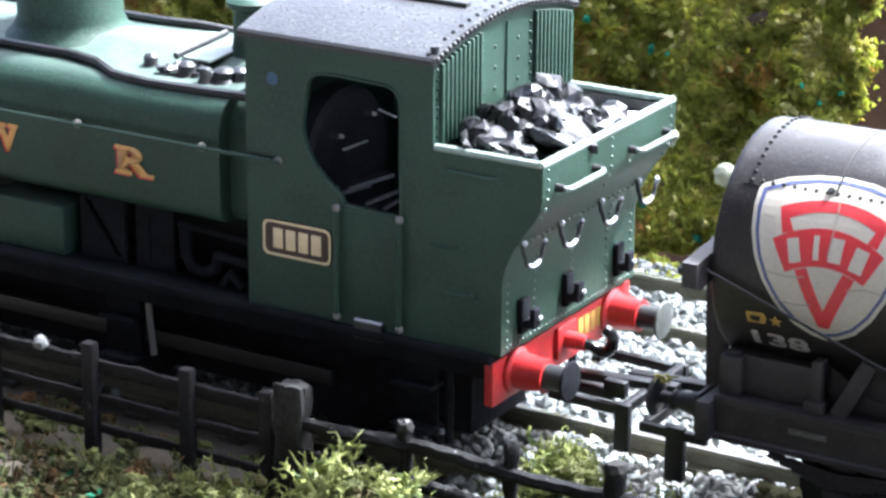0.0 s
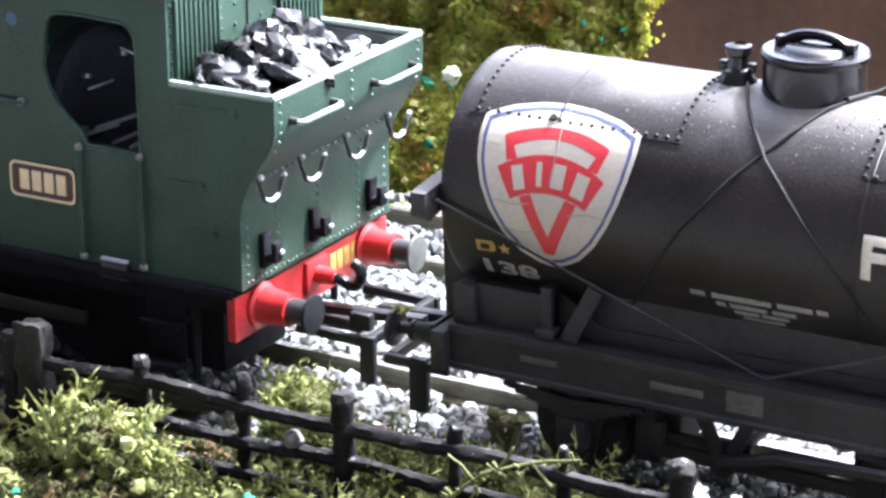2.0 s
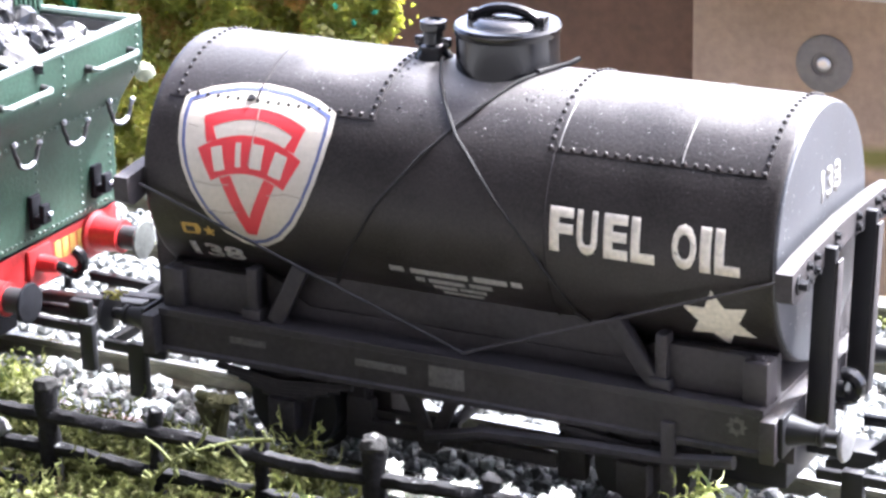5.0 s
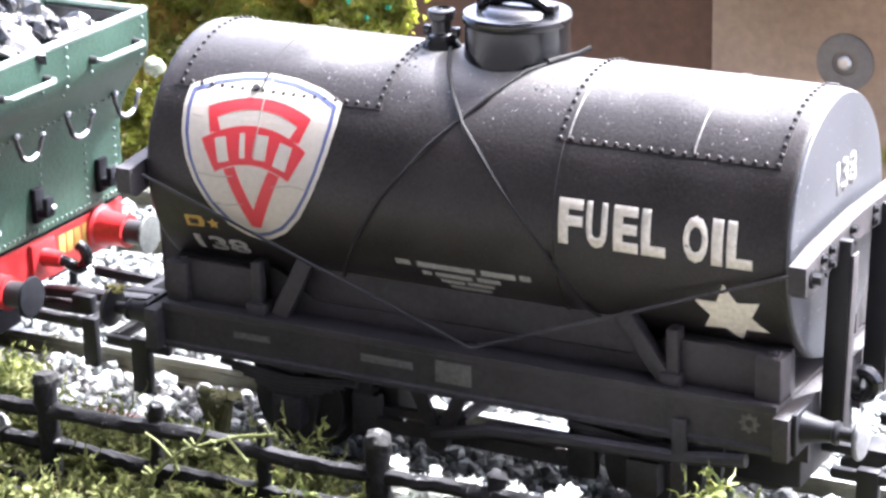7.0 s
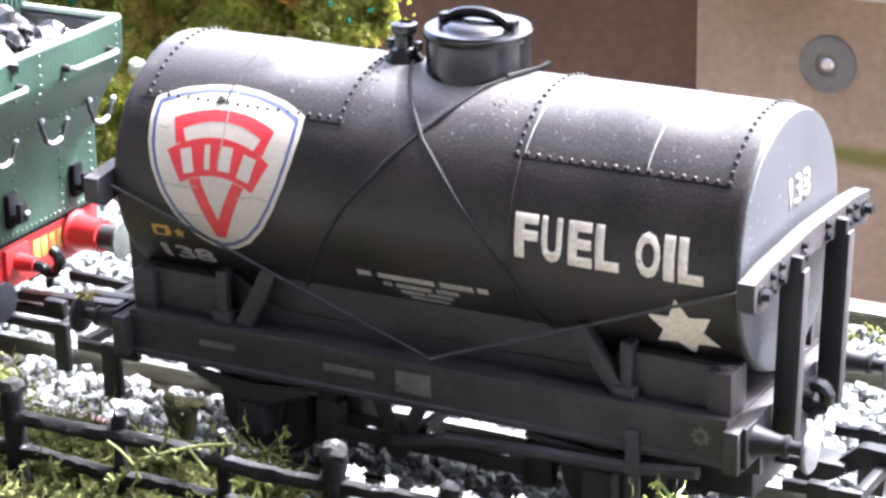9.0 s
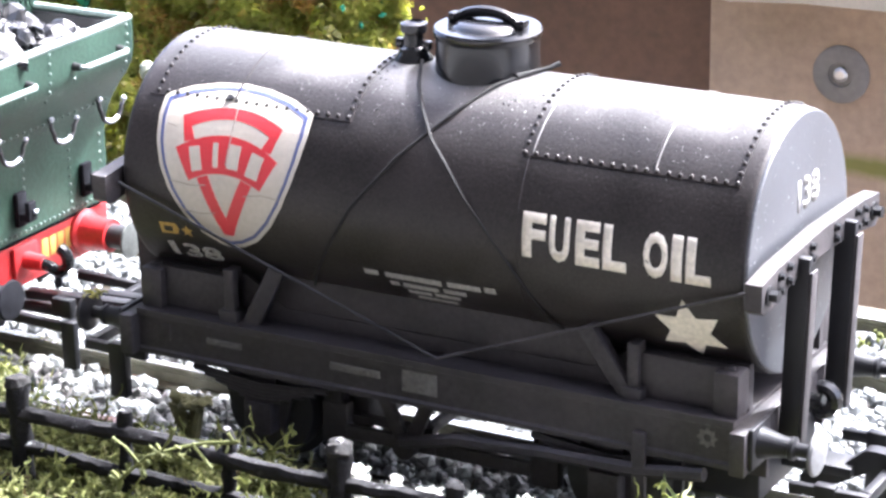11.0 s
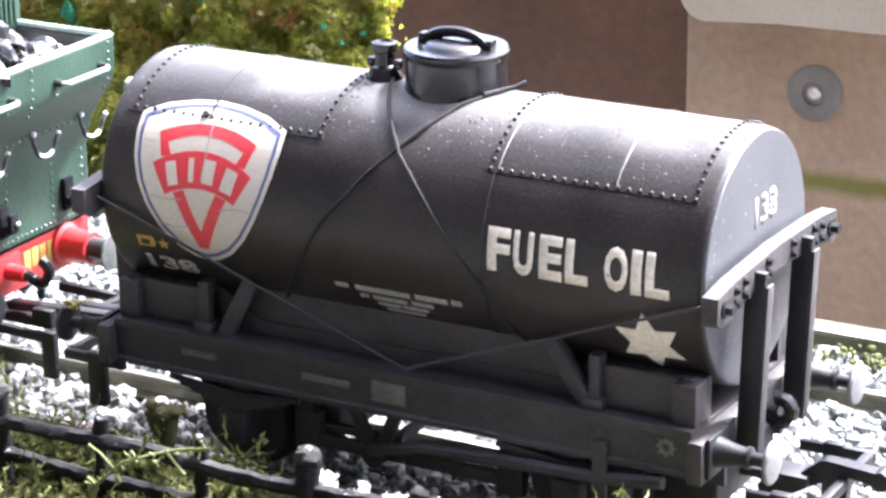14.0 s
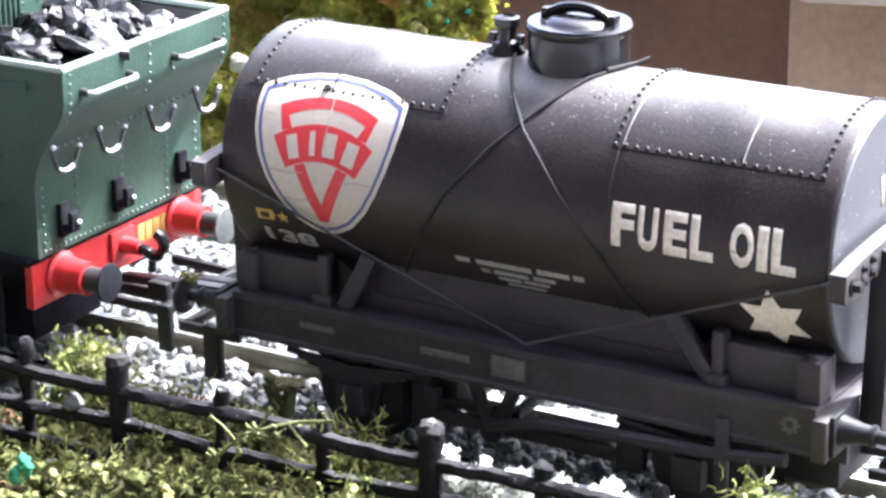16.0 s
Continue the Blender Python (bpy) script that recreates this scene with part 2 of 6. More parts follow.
def crumb_material(name, colours, patch=5.0, rough=0.85, thin=0.0):
    """Loose scatter: colours run in patches of that size (mm) with a shift from crumb to crumb; thin: the share of light that passes through."""
    m = bpy.data.materials.new(name)
    m.use_nodes = True
    n, ln = m.node_tree.nodes, m.node_tree.links
    b = n["Principled BSDF"]
    isl = n.new("ShaderNodeNewGeometry")
    co = n.new("ShaderNodeTexCoord")
    big = n.new("ShaderNodeTexNoise")
    big.inputs["Scale"].default_value = 1000.0 / patch
    big.inputs["Detail"].default_value = 3
    ln.new(co.outputs["Object"], big.inputs["Vector"])
    wide = n.new("ShaderNodeMapRange")
    wide.inputs["From Min"].default_value = 0.28
    wide.inputs["From Max"].default_value = 0.72
    wide.inputs["To Min"].default_value = -0.2
    wide.inputs["To Max"].default_value = 0.8
    ln.new(big.outputs["Fac"], wide.inputs["Value"])
    own = n.new("ShaderNodeMath")
    own.operation = "MULTIPLY_ADD"
    own.inputs[1].default_value = 0.4
    ln.new(isl.outputs["Random Per Island"], own.inputs[0])
    ln.new(wide.outputs[0], own.inputs[2])
    ramp = n.new("ShaderNodeValToRGB")
    els = ramp.color_ramp.elements
    while len(els) < len(colours):
        els.new(0.5)
    for k, (e, c) in enumerate(zip(els, colours)):
        e.position = k / (len(colours) - 1)
        e.color = (*c, 1)
    ln.new(own.outputs[0], ramp.inputs["Fac"])
    tex = n.new("ShaderNodeTexNoise")
    tex.inputs["Scale"].default_value = 1000.0 / 1.1
    tex.inputs["Detail"].default_value = 4
    tex.inputs["Roughness"].default_value = 0.7
    ln.new(co.outputs["Object"], tex.inputs["Vector"])
    rg = n.new("ShaderNodeMapRange")
    rg.inputs["From Min"].default_value = 0.3
    rg.inputs["From Max"].default_value = 0.7
    rg.inputs["To Min"].default_value = 0.7
    rg.inputs["To Max"].default_value = 1.3
    ln.new(tex.outputs["Fac"], rg.inputs["Value"])
    hsv = n.new("ShaderNodeHueSaturation")
    ln.new(ramp.outputs["Color"], hsv.inputs["Color"])
    ln.new(rg.outputs[0], hsv.inputs["Value"])
    ln.new(hsv.outputs["Color"], b.inputs["Base Color"])
    b.inputs["Roughness"].default_value = rough
    b.inputs["Specular IOR Level"].default_value = 0.25
    if thin:
        glow = n.new("ShaderNodeBsdfTranslucent")
        ln.new(hsv.outputs["Color"], glow.inputs["Color"])
        mix = n.new("ShaderNodeMixShader")
        mix.inputs["Fac"].default_value = thin
        ln.new(b.outputs[0], mix.inputs[1])
        ln.new(glow.outputs[0], mix.inputs[2])
        ln.new(mix.outputs[0], n["Material Output"].inputs["Surface"])
    return m


M_FOLIAGE = crumb_material("clump_foliage", [(0.50, 0.30, 0.11), (0.45, 0.34, 0.095), (0.37, 0.40, 0.09), (0.43, 0.46, 0.105), (0.54, 0.52, 0.145), (0.54, 0.50, 0.22)], patch=9.0, thin=0.75)
M_LICHEN = crumb_material("lichen_fibre", [(0.06, 0.045, 0.02), (0.062, 0.07, 0.021), (0.10, 0.11, 0.03), (0.135, 0.145, 0.045), (0.22, 0.225, 0.095)], patch=4.0, thin=0.2)
M_BANK = crumb_material("bank_fibre", [(0.105, 0.055, 0.022), (0.075, 0.050, 0.019), (0.040, 0.044, 0.015), (0.060, 0.070, 0.022), (0.10, 0.107, 0.034), (0.18, 0.18, 0.065)], patch=6.0, thin=0.25)
M_EMERALD = crumb_material("dyed_green_foam", [(0.015, 0.10, 0.06), (0.03, 0.20, 0.11), (0.06, 0.26, 0.15)], patch=2.0, thin=0.2)
M_TIP = crumb_material("pale_yellow_foam", [(0.26, 0.25, 0.07), (0.36, 0.34, 0.12), (0.46, 0.43, 0.20)], patch=2.0, thin=0.3)
M_PEBBLE = material("grey_pebble", (0.15, 0.145, 0.145), 0.85, vary=0.4, grain=0.5, bump=0.6)
M_BRIGHT = crumb_material("sunlit_lichen", [(0.05, 0.07, 0.03), (0.11, 0.135, 0.04), (0.22, 0.24, 0.065), (0.34, 0.36, 0.145), (0.48, 0.49, 0.27)], patch=2.5, thin=0.25)
M_PALE = crumb_material("sunlit_pale_lichen", [(0.32, 0.36, 0.25), (0.66, 0.68, 0.60), (0.78, 0.78, 0.71), (0.84, 0.84, 0.78)], patch=3.0)
M_TWIG = material("yellow_green_lichen", (0.105, 0.115, 0.033), 0.8, vary=0.35, grain=0.8, bump=0.5)
M_STALK = material("olive_moss", (0.062, 0.058, 0.02), 0.85, vary=0.4, grain=0.8, bump=0.6)


def stained_board():
    """The plywood with a ragged level line of yellow moss."""
    m = M_BOARD.copy()
    m.name = "moss_stained_plywood"
    n, ln = m.node_tree.nodes, m.node_tree.links
    b = n["Principled BSDF"]
    was = b.inputs["Base Color"].links[0].from_socket
    co = n.new("ShaderNodeTexCoord")
    sep = n.new("ShaderNodeSeparateXYZ")
    ln.new(co.outputs["Object"], sep.inputs[0])
    tex = n.new("ShaderNodeTexNoise")
    tex.inputs["Scale"].default_value = 1000.0 / 5.0
    tex.inputs["Detail"].default_value = 5
    ln.new(co.outputs["Object"], tex.inputs["Vector"])
    off = n.new("ShaderNodeMath")
    off.operation = "MULTIPLY_ADD"
    off.inputs[1].default_value = 0.002
    off.inputs[2].default_value = 0.0112
    ln.new(tex.outputs["Fac"], off.inputs[0])
    add = n.new("ShaderNodeMath")
    add.operation = "ADD"
    ln.new(sep.outputs["Z"], add.inputs[0])
    ln.new(off.outputs[0], add.inputs[1])
    ab = n.new("ShaderNodeMath")
    ab.operation = "ABSOLUTE"
    ln.new(add.outputs[0], ab.inputs[0])
    rg = n.new("ShaderNodeMapRange")
    rg.inputs["From Min"].default_value = 0.0006
    rg.inputs["From Max"].default_value = 0.0024
    rg.inputs["To Min"].default_value = 0.92
    rg.inputs["To Max"].default_value = 0.0
    ln.new(ab.outputs[0], rg.inputs["Value"])
    mix = n.new("ShaderNodeMix")
    mix.data_type = "RGBA"
    ln.new(rg.outputs[0], mix.inputs["Factor"])
    ln.new(was, mix.inputs["A"])
    mix.inputs["B"].default_value = (0.125, 0.125, 0.016, 1)
    ln.new(mix.outputs["Result"], b.inputs["Base Color"])
    return m


M_PLY = stained_board()

# ---- mesh helpers ----
BASE = {}


def thing(name, x, y, z, label, category, group="", kind=""):
    ob = new(name)
    ob.location = Vector((x, y, z)) * MM
    ob.empty_display_size = 0.005
    BASE[ob.name] = Vector((x, y, z))
    return tagged(ob, label, category, group, kind)


def part(name, bm, mat, parent=None, label="", smooth=True):
    """Links a bmesh in millimetres of the place as one mesh, under a thing or under a part."""
    base = BASE[parent.name] if parent else Vector((0, 0, 0))
    for v in bm.verts:
        v.co = (v.co - base) * MM
    me = bpy.data.meshes.new(name)
    bmesh.ops.recalc_face_normals(bm, faces=bm.faces)
    bm.to_mesh(me)
    bm.free()
    me.materials.append(mat)
    if smooth:
        me.shade_smooth()
        me.set_sharp_from_angle(angle=radians(38))
    ob = new(name, me)
    if parent:
        ob.parent = parent
    BASE[ob.name] = base
    return tagged(ob, label)


def piece(name, me, parent, m, label=""):
    """One more object on a shared mesh, at the pose m (millimetres of the place)."""
    ob = new(name, me)
    ob.parent = parent
    m = m.copy()
    m.translation = (m.translation - BASE[parent.name]) * MM
    ob.matrix_local = m
    return tagged(ob, label)


def shared(name, bm, mat, smooth=True):
    for v in bm.verts:
        v.co *= MM
    me = bpy.data.meshes.new(name)
    bmesh.ops.recalc_face_normals(bm, faces=bm.faces)
    bm.to_mesh(me)
    bm.free()
    me.materials.append(mat)
    if smooth:
        me.shade_smooth()
        me.set_sharp_from_angle(angle=radians(38))
    return me


def B():
    return bmesh.new()


def box(bm, x0, x1, y0, y1, z0, z1, bevel=0.0):
    m = Matrix.Translation(((x0 + x1) / 2, (y0 + y1) / 2, (z0 + z1) / 2)) @ Matrix.Diagonal((abs(x1 - x0), abs(y1 - y0), abs(z1 - z0), 1))
    made = bmesh.ops.create_cube(bm, size=1, matrix=m)["verts"]
    if bevel:
        edges = {e for v in made for e in v.link_edges}
        bmesh.ops.bevel(bm, geom=list(edges), offset=bevel, segments=2, affect="EDGES", profile=0.5)
    return bm


def bar(bm, p0, p1, w, h, bevel=0.0, up=(0, 0, 1)):
    """A straight bar of section w by h from p0 to p1."""
    p0, p1 = Vector(p0), Vector(p1)
    d = p1 - p0
    ax = d.normalized()
    side = ax.cross(Vector(up)).normalized()
    top = side.cross(ax)
    rot = Matrix((ax, side, top)).transposed().to_4x4()
    m = Matrix.Translation((p0 + p1) / 2) @ rot @ Matrix.Diagonal((d.length, w, h, 1))
    made = bmesh.ops.create_cube(bm, size=1, matrix=m)["verts"]
    if bevel:
        bmesh.ops.bevel(bm, geom=list({e for v in made for e in v.link_edges}), offset=bevel, segments=2, affect="EDGES", profile=0.5)
    return bm


def cyl(bm, p0, p1, r0, r1=None, seg=20):
    p0, p1 = Vector(p0), Vector(p1)
    d = p1 - p0
    m = Matrix.Translation((p0 + p1) / 2) @ d.to_track_quat("Z", "Y").to_matrix().to_4x4()
    bmesh.ops.create_cone(bm, cap_ends=True, segments=seg, radius1=r0, radius2=r0 if r1 is None else r1, depth=d.length, matrix=m)
    return bm


def tube(bm, pts, r, seg=8):
    """A round rod along a line of points."""
    pts = [Vector(p) for p in pts]
    rings, side = [], None
    for i, p in enumerate(pts):
        d = (pts[min(i + 1, len(pts) - 1)] - pts[max(i - 1, 0)]).normalized()
        if side is None:
            side = d.orthogonal().normalized()
        side = (side - d * side.dot(d)).normalized()
        other = d.cross(side)
        rings.append([bm.verts.new(p + r * (math.cos(a) * side + math.sin(a) * other)) for a in (2 * math.pi * k / seg for k in range(seg))])
    for a, b in zip(rings, rings[1:]):
        for k in range(seg):
            bm.faces.new((a[k], a[(k + 1) % seg], b[(k + 1) % seg], b[k]))
    bm.faces.new(rings[0])
    bm.faces.new(rings[-1])
    return bm


def lathe(bm, profile, origin, axis=(0, 0, 1), seg=40):
    """A turned shape: profile of (radius, height) along the axis from the origin."""
    rot = Vector(axis).to_track_quat("Z", "Y").to_matrix()
    o = Vector(origin)
    rings = []
    for r, z in profile:
        rings.append([bm.verts.new(o + rot @ Vector((max(r, 1e-3) * math.cos(2 * math.pi * k / seg), max(r, 1e-3) * math.sin(2 * math.pi * k / seg), z))) for k in range(seg)])
    for a, b in zip(rings, rings[1:]):
        for k in range(seg):
            bm.faces.new((a[k], a[(k + 1) % seg], b[(k + 1) % seg], b[k]))
    bm.faces.new(rings[0])
    bm.faces.new(rings[-1])
    return bm


def plate(bm, outer, holes, place, thick):
    """A flat plate with openings: outlines in (u, v), place(u, v, w) gives the point, w runs from 0 to thick."""
    edges = []
    for loop in (outer, *holes):
        loop = [q for k, q in enumerate(loop) if math.dist(q, loop[k - 1]) > 1e-4]
        vs = [bm.verts.new((u, v, 0)) for u, v in loop]
        edges += [bm.edges.new((vs[i], vs[(i + 1) % len(vs)])) for i in range(len(vs))]
    bmesh.ops.triangle_fill(bm, use_beauty=True, use_dissolve=False, edges=edges, normal=(0, 0, 1))
    faces = list(bm.faces)
    made = bmesh.ops.extrude_face_region(bm, geom=faces)["geom"]
    for v in (g for g in made if isinstance(g, bmesh.types.BMVert)):
        v.co.z = thick
    for v in bm.verts:
        v.co = Vector(place(*v.co))
    return bm


def arc(cx, cy, r, a0, a1, n=8):
    return [(cx + r * math.cos(radians(a0 + (a1 - a0) * k / n)), cy + r * math.sin(radians(a0 + (a1 - a0) * k / n))) for k in range(n + 1)]


def rivet_mesh(name, r, mat):
    bm = B()
    lathe(bm, [(r, -0.05), (r * 0.9, r * 0.35), (r * 0.5, r * 0.75)], (0, 0, 0), seg=7)
    return shared(name, bm, mat)


def facing(p, normal):
    return Matrix.Translation(p) @ Vector(normal).to_track_quat("Z", "Y").to_matrix().to_4x4()


def text_outline(words, height, bold=0.0, squeeze=1.0):
    """Flat lettering as a bmesh in (u, v), its lower left corner at the origin, of that capital height."""
    cu = bpy.data.curves.new("lettering", "FONT")
    cu.body = words
    cu.size = 1.0
    cu.offset = bold
    cu.resolution_u = 3
    ob = bpy.data.objects.new("lettering", cu)
    scene.collection.objects.link(ob)
    deps = bpy.context.evaluated_depsgraph_get()
    me = bpy.data.meshes.new_from_object(ob.evaluated_get(deps))
    bm = B()
    bm.from_mesh(me)
    bpy.data.objects.remove(ob)
    bpy.data.curves.remove(cu)
    bpy.data.meshes.remove(me)
    xs, ys = [v.co.x for v in bm.verts], [v.co.y for v in bm.verts]
    k = height / (max(ys) - min(ys))
    for v in bm.verts:
        v.co = Vector(((v.co.x - min(xs)) * k * squeeze, (v.co.y - min(ys)) * k, 0))
    return bm


def poly(bm, outline):
    """A flat outline in (u, v), filled."""
    vs = [bm.verts.new((u, v, 0)) for u, v in outline]
    edges = [bm.edges.new((vs[i], vs[(i + 1) % len(vs)])) for i in range(len(vs))]
    bmesh.ops.triangle_fill(bm, use_beauty=True, use_dissolve=False, edges=edges, normal=(0, 0, 1))
    return bm


def transfer(name, bm, mat, parent, place, thick=0.06, label=""):
    """Lays flat lettering onto a surface: place(u, v, w) gives the point, w is its height over the surface."""
    made = bmesh.ops.extrude_face_region(bm, geom=bm.faces[:])["geom"]
    up = {g for g in made if isinstance(g, bmesh.types.BMVert)}
    for v in bm.verts:
        v.co = Vector(place(v.co.x, v.co.y, thick if v in up else 0.0))
    return part(name, bm, mat, parent, label, smooth=False)


def ring_band(bm, outer, inner):
    a = [bm.verts.new((u, v, 0)) for u, v in outer]
    b = [bm.verts.new((u, v, 0)) for u, v in inner]
    for i in range(len(a)):
        j = (i + 1) % len(a)
        bm.faces.new((a[i], a[j], b[j], b[i]))
    return bm


# ---- tank wagon ----
WX = 1.0                      # middle of the wagon
TR, TZ = 13.0, 30.15           # barrel radius, and height of its axis
wagon = thing("tank_wagon", WX, 0, 0, "weathered black fuel oil tank wagon with red and white shield", "model wagon")


def on_tank(u, v, off=0.0):
    """A place on the barrel: u along it, v round it from the level of the axis, on the viewer's side."""
    a = v / TR
    return Vector((u, -(TR + off) * math.cos(a), TZ + (TR + off) * math.sin(a)))


def decal(name, bm, mat, parent, off, u0=0.0, v0=0.0, label=""):
    """Lays a flat outline onto the barrel like a transfer."""
    vs = [v.co.y for v in bm.verts]
    lo, hi = min(vs), max(vs)
    k = lo + 0.8
    while k < hi:
        bmesh.ops.bisect_plane(bm, geom=bm.verts[:] + bm.edges[:] + bm.faces[:], plane_co=(0, k, 0), plane_no=(0, 1, 0))
        k += 0.8
    made = bmesh.ops.extrude_face_region(bm, geom=bm.faces[:])["geom"]
    up = {g for g in made if isinstance(g, bmesh.types.BMVert)}
    for v in bm.verts:
        v.co = on_tank(u0 + v.co.x, v0 + v.co.y, off if v in up else off - 0.05)
    return part(name, bm, mat, parent, label, smooth=False)


bm = B()
half = 35.05
BX = 0.7                      # middle of the barrel
prof = []
for z0, sgn in ((-half, 1), (half, -1)):
    end = [(0.0, 0.0), (6.0, 0.02), (12.0, 0.06), (12.4, 0.1), (12.7, 0.2), (12.88, 0.4), (12.97, 0.7), (TR, 1.0)]
    end = [(r, z0 + sgn * h) for r, h in end]
    prof += end if sgn > 0 else end[::-1]
lathe(bm, prof, (BX, 0, TZ), (1, 0, 0), seg=96)
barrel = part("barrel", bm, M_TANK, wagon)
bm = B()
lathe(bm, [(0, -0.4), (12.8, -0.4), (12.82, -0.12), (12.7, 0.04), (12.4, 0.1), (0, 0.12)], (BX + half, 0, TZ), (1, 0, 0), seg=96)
part("end_plate", bm, M_END, wagon, "end plate of the barrel, its dust and daylight painted blue-grey")

# raised plates of the barrel top, their edges and rivets
for x0, x1 in ((-32.3, -8.2), (11.2, 33.8)):
    bm = B()
    lo = 9.5 if x0 < 0 else 8.8
    a_lo, a_hi = lo / TR, math.pi - lo / TR
    n = 40
    inner, outer = [], []
    for k in range(n + 1):
        a = a_lo + (a_hi - a_lo) * k / n
        for lst, rr in ((inner, TR - 0.1), (outer, TR + 0.12)):
            lst.append([bm.verts.new((x, -rr * math.cos(a), TZ + rr * math.sin(a))) for x in (x0, x1 + 0.0)])
    for k in range(n):
        bm.faces.new((outer[k][0], outer[k][1], outer[k + 1][1], outer[k + 1][0]))
        bm.faces.new((outer[k][0], inner[k][0], inner[k + 1][0], outer[k + 1][0]))
        bm.faces.new((outer[k][1], inner[k][1], inner[k + 1][1], outer[k + 1][1]))
    bm.faces.new((outer[0][0], outer[0][1], inner[0][1], inner[0][0]))
    bm.faces.new((outer[n][0], outer[n][1], inner[n][1], inner[n][0]))
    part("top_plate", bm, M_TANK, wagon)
    # a butt seam across the plate
    xm = -22.0 if x0 < 0 else 25.0
    bm = B()
    tube(bm, [on_tank(xm, 9.8 + 1.0 * k, 0.1) for k in range(22)], 0.17, 6)
    seam = part("seam", bm, M_TANK, wagon)
    # pale grey lines paint the light caught by the right plate's edges
    if x0 > 0:
        for name_x, label in ((xm + 0.17, "painted glint along the edge of the seam"), (12.35, "painted glint along the edge beside the rivets")):
            bm = B()
            tube(bm, [on_tank(name_x, 9.2 + 0.5 * k, 0.17) for k in range(13)], 0.06, 5)
            part("rubbed_edge", bm, M_EDGEGLINT, seam, label)
random.seed(5)
me_rivet = rivet_mesh("rivet", 0.27, M_TANK)
for x0, x1 in ((-31.4, -8.6), (11.5, 33.5)):
    row = 10.0 if x0 < 0 else 9.1
    spots = [(x0 + (x1 - x0) * k / 19, row) for k in range(20)]
    spots += [(xe, row + 1.05 * k) for xe in (x0, x1) for k in range(1, 20)]
    for u, v in spots:
        p = on_tank(u, v, 0.13)
        piece("rivet", me_rivet, barrel, facing(p, (0, p.y, p.z - TZ)) @ Matrix.Diagonal((1, 1, random.uniform(1.0, 1.3) if not (-27 < u < -13) else 0.45, 1)))
# grit and flakes of dried dust on the upper half
random.seed(17)
me_flake = rivet_mesh("dust_flake", 0.06, M_FLAKE)
me_chip = rivet_mesh("paint_chip", 0.10, M_JET)
for k in range(280):
    if k < 110:
        u, v = random.choice((-7, 8, 10.0, -9, 9)) + random.gauss(0, 2.2), random.triangular(9, 20, 17)
    else:
        u, v = random.uniform(-32, 33), random.triangular(9, 25, 17)
    p = on_tank(u, v, 0.1)
    stretched = Matrix.Rotation(random.uniform(0, 3.1), 4, "Z") @ Matrix.Diagonal((random.uniform(0.5, 2.6), random.uniform(0.5, 1.2), 0.6, 1))
    if k % 6 == 5:
        piece("paint_chip", me_chip, barrel, facing(p, (0, p.y, p.z - TZ)) @ stretched)
    else:
        piece("dust_flake", me_flake, barrel, facing(p, (0, p.y, p.z - TZ)) @ stretched)
# strap round the barrel
for xs in (12.0,):
    bm = B()
    tube(bm, [on_tank(xs, v * 0.75, 0.06) for v in range(-14, 14)], 0.1, 6)
    part("strap", bm, M_TANK, wagon)

# manhole with lid, and valve
DX, DY = 1.45, 1.3
bm = B()
lathe(bm, [(0, 38), (5.45, 38), (5.45, 42.6), (5.3, 43.4), (5.28, 46.2), (5.5, 46.45), (5.55, 47.0), (5.35, 47.3), (4.5, 47.35), (3.5, 47.25), (3.25, 47.5), (2.9, 47.75), (1.4, 47.9), (0, 47.95)], (DX, DY, 0), seg=56)
manhole = part("manhole", bm, M_GLOSS, wagon, "gloss black manhole with round lid")
bm = B()
tube(bm, [(DX + 3.7 * math.cos(a), DY + 0.2, 46.95 + 1.75 * math.sin(a)) for a in (math.pi * k / 14 for k in range(15))], 0.6, 8)
part("clamp_bar", bm, M_GLOSS, manhole)
for sx in (-3.95, 3.95):
    bm = B()
    box(bm, DX + sx - 0.35, DX + sx + 0.35, DY - 0.5, DY + 0.8, 46.8, 48.3, 0.12)
    part("clamp_lug", bm, M_GLOSS, manhole)
bm = B()
lathe(bm, [(0, 41), (2.3, 41), (2.0, 43.4), (1.6, 43.9), (1.55, 44.4), (1.1, 44.6), (1.05, 45.8), (1.35, 46.0), (1.42, 46.4), (1.38, 46.9), (0.95, 47.05), (0.85, 46.85), (0.3, 46.85), (0, 46.95)], (-6.55, 0.4, 0), seg=24)
valve = part("valve", bm, M_GLOSS, wagon)
for sx in (-1, 1):
    bm = B()
    box(bm, -6.55 + sx * 1.2, -6.55 + sx * 2.0, -0.05, 0.85, 44.2, 45.2, 0.15)
    part("valve_lug", bm, M_GLOSS, valve)

# lashing cables crossed over the barrel, and stay rods from the end timbers
bm = B()
tube(bm, [on_tank(u, v, 0.3) for u, v in ((7.4, 21.0), (5.0, 16.6), (2.4, 12.0), (-2.0, 6.5), (-6.6, 0.9), (-9.8, -4.1), (-12.2, -8.2), (-13.6, -11))], 0.19, 7)
part("lashing_cable", bm, M_CABLE, wagon)
bm = B()
tube(bm, [on_tank(u, v, 0.3) for u, v in ((-5.4, 20.8), (-4.4, 18.3), (-2.8, 15.0), (-1.2, 12.4), (1.2, 9.0), (6.5, 3.4), (11.7, -2.9), (14.4, -8.5), (16, -11.5))], 0.19, 7)
part("lashing_cable", bm, M_CABLE, wagon)
bm = B()
tube(bm, [on_tank(6.2, 18.8, 0.32), on_tank(7.4, 21.0, 0.34), (8.3, 1.3, 43.7), (9.1, 2.2, 44.1)], 0.28, 8)
